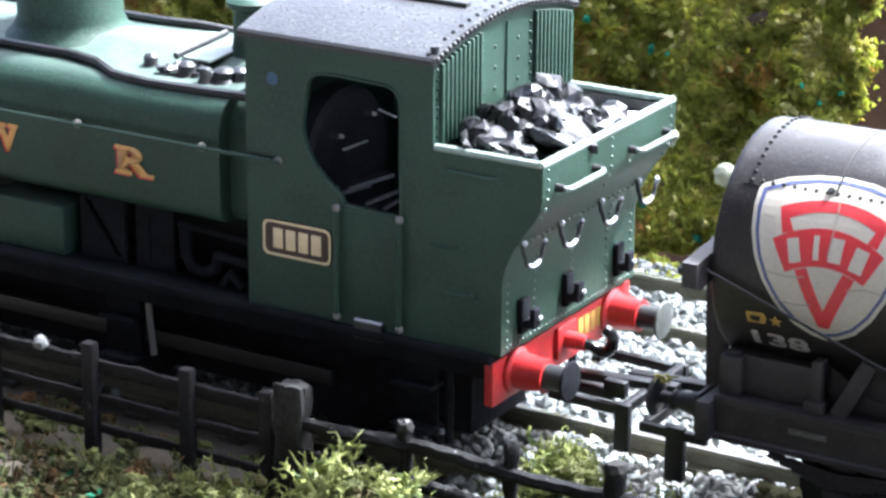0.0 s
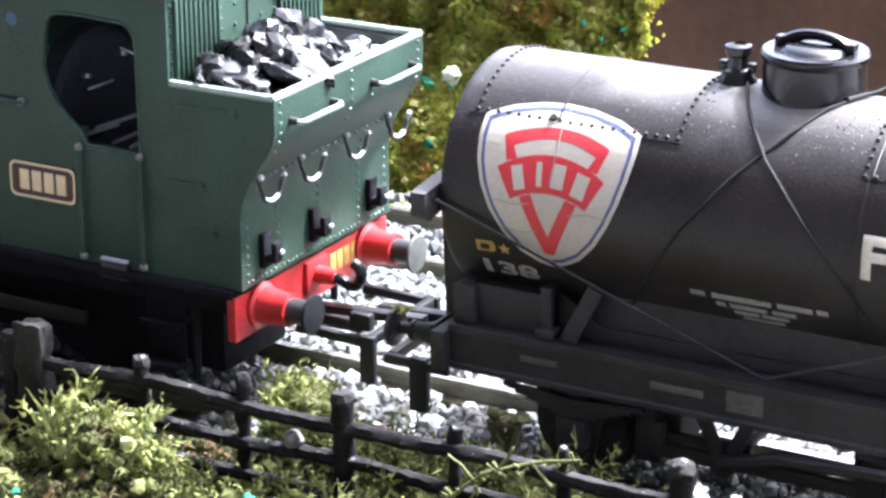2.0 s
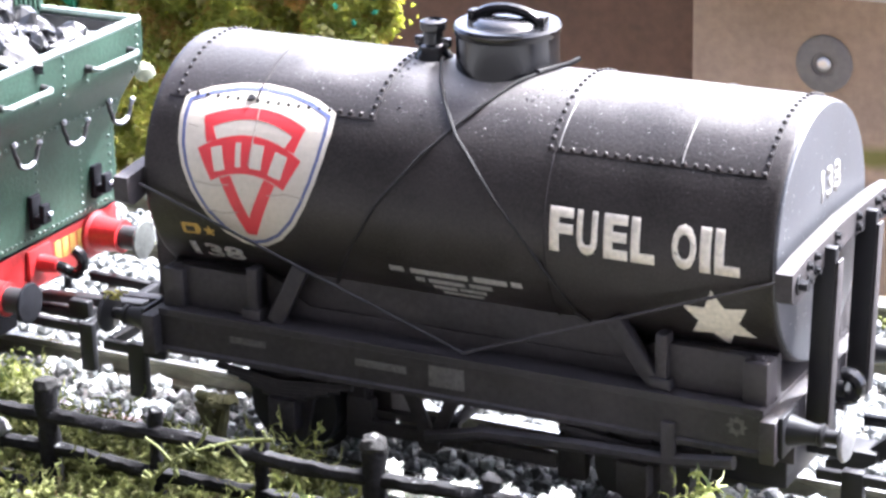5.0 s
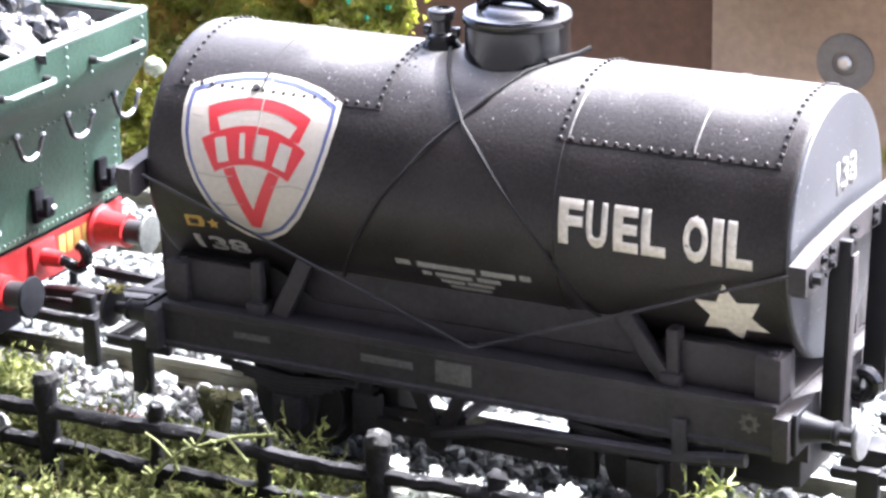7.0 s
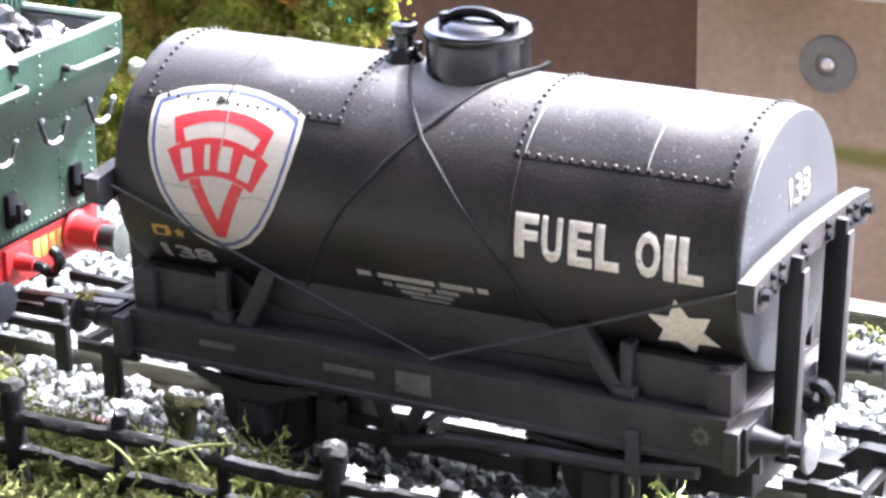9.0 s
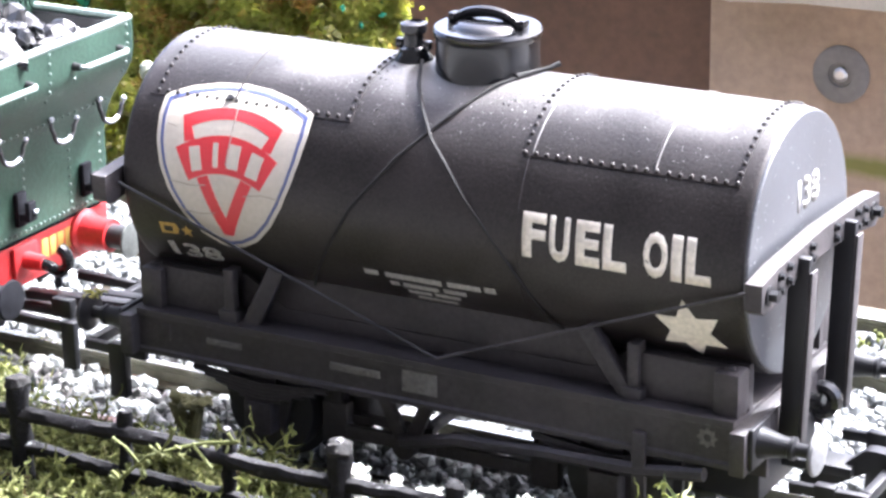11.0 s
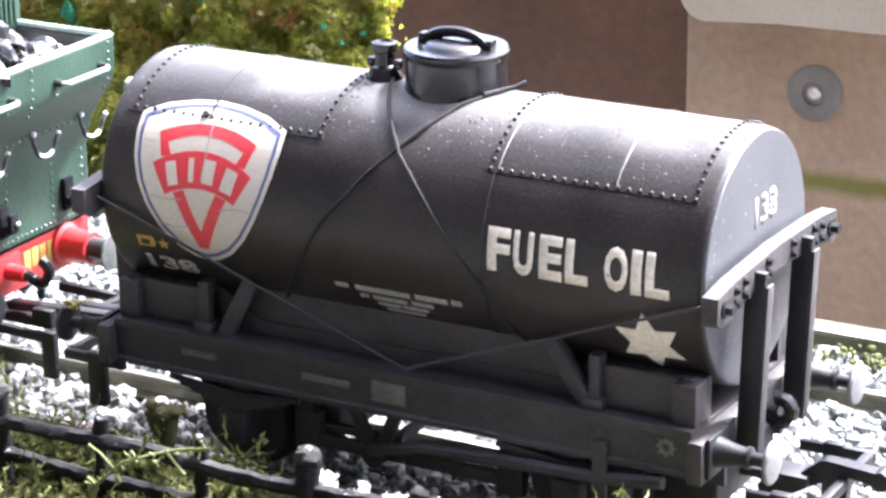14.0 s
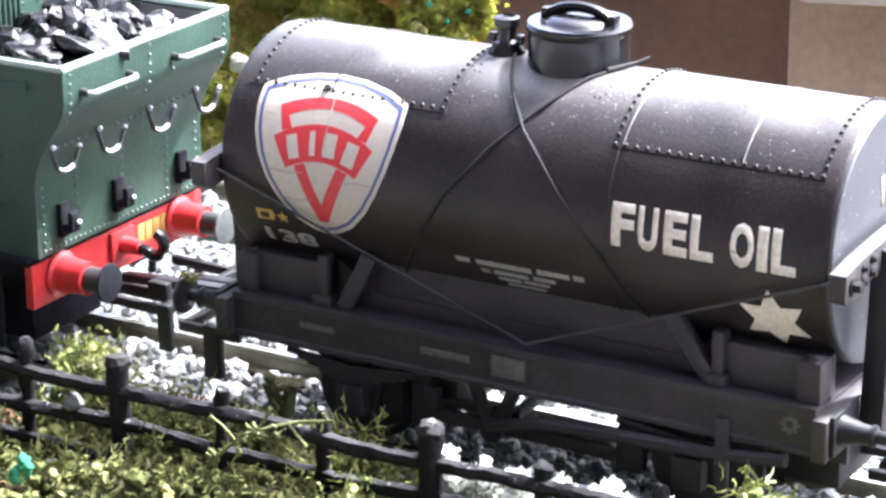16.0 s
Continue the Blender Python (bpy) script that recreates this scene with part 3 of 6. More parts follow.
part("lashing_cable", bm, M_CABLE, wagon)
for x0, z0 in ((-34.2, 30.0), (36.6, 29.6)):
    for sy in (-1, 1):
        bm = B()
        tube(bm, [(x0, sy * 13.6, z0), (WX + 2.1, sy * 13.2, 16.9)], 0.17, 7)
        part("stay_rod", bm, M_FRAME if x0 > 0 else M_JET, wagon)

# lettering and emblem
SU = -21.4
SHIELD = [(-8.9, 9.7), (-6.2, 11.0), (-3.1, 11.8), (0, 12.1), (3.1, 11.8), (6.2, 11.0), (8.9, 9.7), (8.95, 7.5), (8.6, 4.8), (7.9, 2.3), (6.8, -0.2), (5.3, -2.6), (3.4, -4.6), (1.5, -5.7), (0, -6.1), (-1.5, -5.7), (-3.4, -4.6), (-5.3, -2.6), (-6.8, -0.2), (-7.9, 2.3), (-8.6, 4.8), (-8.95, 7.5)]


def shrunk(f):
    return [(u * f, (v - 3.2) * f + 3.2) for u, v in SHIELD]


emblem = decal("emblem", poly(B(), SHIELD), M_WHITE, wagon, 0.16, SU, 0, "off-white shield transfer with blue line")
decal("border_line", ring_band(B(), shrunk(0.945), shrunk(0.90)), M_BLUE, emblem, 0.2, SU)
top_arc = [(6.0 * s, 9.15 - 1.5 * s * s) for s in (-1 + k / 6 for k in range(13))]
low_arc = [(4.7 * s, 7.9 - 1.25 * s * s) for s in (1 - k / 6 for k in range(13))]
decal("red_arch", poly(B(), top_arc + [(5.2, 5.0), (4.0, 5.3)] + low_arc + [(-4.0, 5.3), (-5.2, 5.0)]), M_DECAL_RED, emblem, 0.2, SU)
band_top = [(6.1 * s, 6.2 - 1.9 * s * s) for s in (-1 + k / 6 for k in range(13))]
band_low = [(4.3 * s, 2.3 - 1.15 * s * s) for s in (1 - k / 6 for k in range(13))]
decal("red_band", poly(B(), band_top + band_low), M_DECAL_RED, emblem, 0.2, SU)
decal("red_chevron", poly(B(), [(-3.3, 1.55), (-2.0, 1.95), (0, -2.4), (2.0, 1.95), (3.3, 1.55), (0.55, -4.4), (-0.55, -4.4)]), M_DECAL_RED, emblem, 0.2, SU)
for u, w, tilt in ((-3.6, 1.25, 0.26), (-1.25, 0.6, 0.1), (0.95, 1.35, -0.06), (3.5, 1.5, -0.26)):
    vm = 4.2 - 1.5 * (u / 5.2) ** 2
    c, s = math.cos(tilt), math.sin(tilt)
    decal("pale_bar", poly(B(), [(u + c * a - s * b, vm + s * a + c * b) for a, b in ((-w / 2, -1.25), (w / 2, -1.25), (w / 2, 1.25), (-w / 2, 1.25))]), M_WHITE, emblem, 0.25, SU)
for line in ([(0.1, 3.2), (0.3, 6.5), (0.15, 9.0), (0.35, 11.9)], [(-6.6, 0.9), (-4.0, 0.7), (-2.2, 0.95)], [(2.4, 0.4), (4.6, 0.8), (6.6, 0.6)], [(-5.6, -2.0), (-3.0, -2.2), (-1.2, -1.9)], [(-7.6, 6.6), (-6.4, 6.4)]):
    up = [(u, v + 0.05) if abs(line[0][1] - line[-1][1]) < 2 else (u + 0.05, v) for u, v in line]
    lo = [(u, v - 0.05) if abs(line[0][1] - line[-1][1]) < 2 else (u - 0.05, v) for u, v in line]
    decal("crease", poly(B(), lo + up[::-1]), M_CREASE, emblem, 0.28, SU)
bm = B()
cyl(bm, on_tank(-22.6, 10.2, 0.1), on_tank(-22.6, 10.2, 0.5), 0.45, 0.35, 10)
part("plug", bm, M_BLACK, wagon)

LETTERS = (("F", 12.6, 15.1), ("U", 15.5, 17.65), ("E", 18.3, 20.8), ("L", 21.15, 23.6), ("O", 25.35, 27.85), ("I", 28.2, 29.3), ("L", 29.7, 32.25))
for word, u0, u1 in LETTERS:
    bm = text_outline(word, 4.5, 0.042, 1.0)
    lo, hi = min(v.co.x for v in bm.verts), max(v.co.x for v in bm.verts)
    zl, zh = min(v.co.y for v in bm.verts), max(v.co.y for v in bm.verts)
    for v in bm.verts:
        v.co.x = (v.co.x - lo) * (u1 - u0) / (hi - lo)
        v.co.y = (v.co.y - zl) * 4.5 / (zh - zl)
    decal("lettering", bm, M_LETTER, wagon, 0.03, u0, -1.0, "cream letter of the words FUEL OIL")
star = []
for k in range(12):
    r = 3.9 if k % 2 == 0 else 2.1
    a = radians(95 + 30 * k)
    star.append((r * math.cos(a) * (1.0 if k % 2 else 0.98), r * math.sin(a)))
decal("star", poly(B(), star), M_LETTER, wagon, 0.05, 29.6, -6.7)
bm = text_outline("138", 2.3, 0.03)
wide = max(v.co.x for v in bm.verts)
for v in bm.verts:
    v.co.x *= 6.4 / wide
decal("running_number", bm, M_SOFTWHITE, wagon, 0.05, -30.0, -9.2)
decal("yellow_panel", poly(B(), [(0, 0), (2.0, 0.1), (2.3, 0.8), (2.0, 1.5), (0, 1.4)]), M_YELLOW, wagon, 0.05, -30.2, -5.7)
decal("panel_mark", poly(B(), [(0.45, 0.35), (1.5, 0.35), (1.6, 1.05), (0.45, 1.05)]), M_TANK, wagon, 0.08, -30.2, -5.7)
small = []
for k in range(10):
    r = 0.75 if k % 2 == 0 else 0.32
    small.append((r * math.cos(radians(90 + 36 * k)), r * math.sin(radians(90 + 36 * k))))
decal("small_star", poly(B(), small), M_YELLOW, wagon, 0.05, -26.9, -5.0)
for u0, u1, v0, v1 in ((-5.9, -4.3, -6.5, -5.8), (-3.5, 2.9, -6.5, -5.8), (3.6, 7.3, -6.4, -5.7), (7.8, 9.0, -6.3, -5.6), (-3.2, -2.2, -7.6, -7.0), (-1.7, 2.3, -7.6, -7.0), (2.9, 5.4, -7.5, -6.9), (-1.4, 1.2, -8.5, -8.0), (1.6, 4.5, -8.4, -7.9), (-0.6, 3.9, -9.3, -8.9)):
    decal("lettering_bar", poly(B(), [(u0, v0), (u1, v0), (u1, v1), (u0, v1)]), M_SOFTWHITE, wagon, 0.05)
# number on the end plate
transfer("end_number", text_outline("138", 3.3, 0.03), M_SOFTWHITE, wagon, lambda u, v, w: (BX + half + w + 0.07, -0.9 + u * 0.95, 33.2 + v), 0.08)

# underframe
X0, X1 = WX - 35.6, WX + 35.6       # outer faces of the headstocks
for sy in (-1, 1):
    bm = B()
    plate(bm, [(11.2, 11.2), (13.2, 11.2), (13.2, 11.7), (12.9, 11.9), (12.9, 15.3), (13.3, 15.5), (13.3, 16.2), (11.2, 16.2), (11.2, 15.5), (12.1, 15.2), (12.1, 11.9), (11.2, 11.7)], [], lambda u, v, t: (X0 + 1.6 + t, sy * u, v), X1 - X0 - 3.2)
    solebar = part("solebar", bm, M_FRAME, wagon)
    if sy < 0:
        for u0, u1, v0, v1, mt in ((-24.5, -20.2, 13.5, 14.2, M_DIM), (-9.5, -3.6, 13.4, 14.2, M_DIM), (-1.0, 3.0, 12.6, 14.9, M_DIM), (-30.6, -29.0, 13.0, 14.8, M_FRAME)):
            bm = B()
            box(bm, u0, u1, -13.02, -12.8, v0, v1, 0.05)
            part("lettering_bar" if mt is M_DIM and v1 - v0 < 1 else "label_plate", bm, mt, solebar)
        bm = B()
        crest = []
        for k in range(16):
            r = 1.1 if k % 2 == 0 else 0.75
            crest.append((32.2 + r * math.cos(radians(22.5 * k)), 14.0 + r * math.sin(radians(22.5 * k))))
        plate(bm, crest, [arc(32.2, 14.0, 0.42, 0, 330, 11)], lambda u, v, w: (u, -12.85 - w, v), 0.12)
        part("star_boss", bm, M_DIM, solebar)
for x0, x1 in ((X0, X0 + 1.6), (X1 - 1.6, X1)):
    bm = B()
    box(bm, x0, x1, -14.4, 14.4, 11.2, 15.6, 0.15)
    part("headstock", bm, M_FRAME, wagon)
bm = B()
box(bm, X0 + 1.6, X1 - 1.6, -11.2, 11.2, 15.0, 16.0)
part("floor_plate", bm, M_FRAME, wagon)
# barrel cradle: long side boards, struts, end blocks and posts
for sy in (-1, 1):
    bm = B()
    plate(bm, [(-33, 16.0), (35, 16.0), (35, 20.6), (23.5, 20.6), (18.5, 17.6), (-16.5, 17.6), (-21.5, 20.6), (-33, 20.6)], [], lambda u, v, w: (u, sy * (9.6 - w), v), 1.0)
    part("cradle_board", bm, M_FRAME, wagon)
    bm = B()
    box(bm, -18, 20, sy * 8.6, sy * 9.4, 16.0, 21.5, 0.1)
    part("cradle_board", bm, M_FRAME, wagon)
    for xa, xb in ((-16.6, -19.6), (18.6, 23.6)):
        bm = B()
        bar(bm, (xa, sy * 11.0, 22.4), (xb, sy * 11.6, 16.2), 1.4, 1.8, 0.25)
        part("strut", bm, M_FRAME, wagon)
    for xe, xin in ((X0 + 2.2, 11.0), (X1 - 2.2, -11.0)):
        bm = B()
        box(bm, xe, xe + xin, sy * 10.0, sy * 11.4, 16.2, 20.7, 0.15)
        part("end_timber", bm, M_FRAME, wagon)
        bm = B()
        s = 1 if xin > 0 else -1
        box(bm, xe - s * 0.6, xe + s * 2.0, sy * 9.4, sy * 12.3, 16.1, 20.5, 0.25)
        cyl(bm, (xe + s * 0.8, sy * 11.0, 20.4), (xe + s * 0.8, sy * 11.0, 20.9), 0.55, seg=8)
        part("stop_block", bm, M_FRAME, wagon)
        bm = B()
        box(bm, xe + xin - s * 1.2, xe + xin, sy * 10.4, sy * 12.2, 16.2, 21.8, 0.12)
        box(bm, xe + xin - s * 1.7, xe + xin + s * 0.5, sy * 10.4, sy * 12.6, 16.2, 17.4, 0.12)
        part("strap_bolt_bracket", bm, M_FRAME, wagon)
# end timbers on stanchions
for xe, s in ((X0 + 0.2, -1), (X1 - 0.2, 1)):
    for sy in (-1, 1):
        bm = B()
        bar(bm, (xe + s * 1.35, sy * 6.0, 11.4), (xe + s * 2.0, sy * 6.0, 31.0), 0.9, 2.1, 0.12, up=(1, 0, 0))
        part("stanchion", bm, M_JET if s > 0 else M_FRAME, wagon)
        bm = B()
        bar(bm, (xe + s * 2.55, sy * 6.0 + 0.35, 11.4), (xe + s * 3.2, sy * 6.0 + 0.35, 29.6), 1.5, 0.3, 0.06, up=(1, 0, 0))
        part("stanchion_flange", bm, M_FRAME, wagon)
    bm = B()
    outline = [(-15.3, 28.4), (-14.3, 27.8), (-8, 28.9), (0, 29.4), (8, 28.9), (14.3, 27.8), (15.3, 28.4), (15.3, 31.0), (11, 31.5), (0, 31.9), (-11, 31.5), (-15.3, 31.0)]
    plate(bm, outline, [], lambda u, v, t: (xe + s * (t + 0.2), u, v), 1.7)
    end_plank = part("end_plank", bm, M_FRAME, wagon)
    for yb, zs in ((-13.6, (29.6,)), (-11.0, (30.6, 29.2)), (-8.9, (30.9, 29.5)), (-3.2, (31.1, 29.9)), (3.2, (31.1, 29.9)), (8.9, (30.9, 29.5)), (11.0, (30.6, 29.2)), (13.6, (29.6,))):
        for zb in zs:
            bm = B()
            big = abs(yb) > 13
            cyl(bm, (xe + s * 1.7, yb, zb), (xe + s * 2.1, yb, zb), 0.95 if big else 0.5, seg=12)
            cyl(bm, (xe + s * 2.05, yb, zb), (xe + s * (2.9 if big else 2.45), yb, zb), 0.6 if big else 0.36, seg=6)
            part("bolt", bm, M_JET, end_plank)
    # draw hook and coupling
    bm = B()
    cyl(bm, (xe + s * 0.4, 0, 14.0), (xe + s * 2.4, 0, 14.0), 0.9, seg=12)
    hook = [(xe + s * (2.4 + 1.3 * math.cos(a)), 0, 14.4 + 1.3 * math.sin(a)) for a in (radians(-150 + 20 * k) for k in range(14))]
    tube(bm, hook, 0.75, 8)
    part("draw_hook", bm, M_GLOSS, wagon)
    bm = B()
    box(bm, xe - s * 6, xe + s * 6.2, -1.8, 1.8, 7.4, 8.4, 0.15)
    coupling = part("coupling", bm, M_JET, wagon)
    bm = B()
    bar(bm, (xe + s * 9.6, -6.7, 8.1), (xe + s * 9.6, 6.7, 8.1), 1.0, 1.2, 0.1)
    part("cross_bar", bm, M_JET, coupling)
    for sy in (-1, 1):
        bm = B()
        bar(bm, (xe + s * 10.1, sy * 7.2, 8.1), (xe + s * 2.0, sy * 7.2, 8.0), 0.9, 1.1, 0.1)
        part("side_arm", bm, M_JET, coupling)
        bm = B()
        box(bm, xe + s * 4.6, xe + s * 6.8, sy * 6.6, sy * 7.8, 2.6, 8.9, 0.15)
        part("drop_arm", bm, M_JET, coupling)
    bm = B()
    if s > 0:
        plate(bm, [(37.0, 6.4), (40.6, 7.6), (43.6, 10.2), (44.4, 10.3), (50.2, 9.9), (50.2, 8.5), (46.6, 8.9), (46.3, 5.4), (44.5, 5.4), (44.3, 8.2), (41.0, 6.2), (37.0, 5.0)], [], lambda u, v, w: (u, w - 0.8, v), 1.6)
        cyl(bm, (50.0, -1.2, 9.3), (50.0, 1.2, 9.3), 1.0, seg=16)
    else:
        bar(bm, (xe + s * 2.0, 0.8, 11.0), (xe + s * 15.5, 0.8, 10.4), 1.6, 1.0, 0.1)
    part("hook_bar", bm, M_JET, coupling)
    # black block added to fill the shade under the right headstock
    if s > 0:
        bm = B()
        box(bm, xe - 8.0, xe - 1.0, -7.4, 7.4, 5.6, 11.0, 0.3)
        part("coupling_mount", bm, M_JET, wagon)
# buffers
for xe, s in ((X0, -1), (X1, 1)):
    for sy in (-1, 1):
        bm = B()
        box(bm, xe, xe + s * 0.5, sy * 11.4 - 2.2, sy * 11.4 + 2.2, 11.7, 15.9, 0.1)
        lathe(bm, [(0, 0.3), (1.65, 0.3), (1.5, 0.8), (1.1, 2.4), (0.98, 3.4), (1.15, 3.5), (1.15, 3.9), (0.85, 4.0), (0.68, 4.1), (0.68, 5.4)], (xe, sy * 11.4, 13.9), (s, 0, 0), seg=20)
        buffer = part("buffer", bm, M_JET, wagon)
        bm = B()
        lathe(bm, [(0, 5.3), (0.9, 5.4), (2.1, 5.8), (2.25, 6.05), (2.1, 6.3), (1.2, 6.5), (0, 6.55)], (xe, sy * 11.4, 13.9), (s, 0, 0), seg=28)
        part("buffer_head", bm, M_HEAD if s > 0 else M_BLACK, buffer, "dull metal buffer head")
# running gear
for xw in (WX - 20.0, WX + 20.0):
    for sy in (-1, 1):
        bm = B()
        lathe(bm, [(1.2, -1.1), (5.2, -1.0), (5.4, -0.4), (5.4, 1.2), (6.3, 1.3), (6.3, 1.9), (2, 1.9), (1.2, 1.7)], (xw, sy * 8.6, 6.3), (0, -sy, 0), seg=36)
        part("wheel", bm, M_BLACK, wagon)
        bm = B()
        plate(bm, [(-6.2, 11.6), (6.2, 11.6), (3.0, 7.6), (2.0, 3.2), (-2.0, 3.2), (-3.0, 7.6)], [[(-3.8, 10.9), (-1.4, 10.9), (-1.4, 8.4), (-2.4, 8.4)], [(3.8, 10.9), (2.4, 8.4), (1.4, 8.4), (1.4, 10.9)]], lambda u, v, w: (xw + u, sy * (10.0 + w), v), 0.6)
        part("axle_guard", bm, M_FRAME, wagon)
        bm = B()
        box(bm, xw - 1.7, xw + 1.7, sy * 10.4, sy * 12.4, 4.2, 7.8, 0.35)
        part("axlebox", bm, M_FRAME, wagon)
        bm = B()
        for k in range(5):
            ln = 8.2 - 1.4 * k
            tube(bm, [(xw - ln, sy * 11.4, 10.3 - 0.5 * k - 0.3), (xw, sy * 11.4, 8.9 - 0.38 * k + 0.3), (xw + ln, sy * 11.4, 10.3 - 0.5 * k - 0.3)], 0.42, 5)
        part("leaf_spring", bm, M_FRAME, wagon)
    bm = B()
    cyl(bm, (xw, -9.5, 6.3), (xw, 9.5, 6.3), 0.9, seg=12)
    part("axle", bm, M_BLACK, wagon)
for sy in (-1, 1):
    bm = B()
    bar(bm, (WX - 6.3, sy * 10.2, 11.6), (WX - 3.1, sy * 10.2, 4.8), 0.7, 1.5, 0.1)
    bar(bm, (WX - 0.1, sy * 10.2, 11.6), (WX - 3.1, sy * 10.2, 4.8), 0.7, 1.5, 0.1)
    cyl(bm, (WX - 3.1, sy * 9.4, 5.4), (WX - 3.1, sy * 11.2, 5.4), 1.3, seg=12)
    part("v_hanger", bm, M_FRAME, wagon)
    bm = B()
    tube(bm, [(WX - 3.1, sy * 11.4, 6.2), (WX + 4, sy * 12.6, 8.3), (WX + 14, sy * 12.9, 9.0), (WX + 24, sy * 13.0, 9.3), (WX + 31, sy * 13.0, 10.2)], 0.72, 7)
    part("brake_lever", bm, M_FRAME, wagon)
    bm = B()
    box(bm, 24.6, 26.0, sy * 12.9, sy * 13.6, 5.0, 13.4, 0.12)
    part("brake_guard", bm, M_FRAME, wagon)
    for xw, s in ((WX - 20, 1), (WX + 20, -1)):
        bm = B()
        tube(bm, [(xw + s * 7.3 + 0.6 * abs(k) * s, sy * 8.2, 6.3 + k * 2.6) for k in (-1, -0.5, 0, 0.5, 1)], 1.0, 6)
        bar(bm, (xw + s * 7.6, sy * 8.2, 6.3), (WX + s * -1, sy * 8.2, 6.5), 0.8, 0.8)
        part("brake_shoe", bm, M_FRAME, wagon)
        bm = B()
        bar(bm, (xw + s * 7.4, sy * 9.0, 11.4), (xw + s * 7.6, sy * 9.0, 4.2), 0.8, 2.2, 0.15)
        box(bm, xw + s * 6.2, xw + s * 9.4, sy * 8.0, sy * 9.6, 3.4, 8.2, 0.4)
        part("brake_hanger", bm, M_FRAME, wagon)
        bm = B()
        bar(bm, (xw + s * 9.2, sy * 9.4, 5.2), (WX, sy * 9.6, 5.4), 0.9, 1.5, 0.2)
        part("push_rod", bm, M_FRAME, wagon)
bm = B()
cyl(bm, (WX - 3.1, -11.0, 5.4), (WX - 3.1, 11.0, 5.4), 0.7, seg=12)
part("brake_shaft", bm, M_FRAME, wagon)
for xa, xb in ((WX - 13.0, WX - 9.6), (WX + 9.6, WX + 13.0)):
    bm = B()
    box(bm, xa, xb, -7.0, 7.0, 4.4, 11.2, 0.3)
    part("cross_member", bm, M_FRAME, wagon)
for sy in (-1, 1):
    bm = B()
    box(bm, WX - 33, WX + 33, sy * 7.0, sy * 7.7, 11.3, 15.0)
    for xa, xb in ((-35.2, -11), (8, 35.2)):
        box(bm, WX + xa, WX + xb, sy * 7.0, sy * 7.7, 8.6, 11.29)
    part("inner_frame", bm, M_FRAME, wagon)

# ---- tank locomotive ----
loco = thing("tank_locomotive", -110, 0, 0, "green pannier tank locomotive with red buffer beam, standing on the rails", "model locomotive")
FLARE = [(-57.5, 16.3), (-57.5, 24.6), (-57.1, 26.6), (-56.2, 28.7), (-55.0, 30.6), (-53.8, 32.2), (-53.0, 33.6), (-52.7, 35.0), (-52.7, 38.7)]
OPENING = [(-70.4, 30.2), (-70.4, 41.4)] + arc(-72.6, 42.8, 2.1, -10, 80, 5) + [(-78.6, 45.1)] + arc(-80.6, 42.8, 2.2, 95, 175, 5) + [(-83.4, 38.4), (-83.0, 36.4), (-81.9, 34.4), (-80.2, 32.7), (-78.6, 31.5), (-77.9, 30.2)]


def roof_z(y):
    return 51.5 - 2.6 * (y / 16.0) ** 2


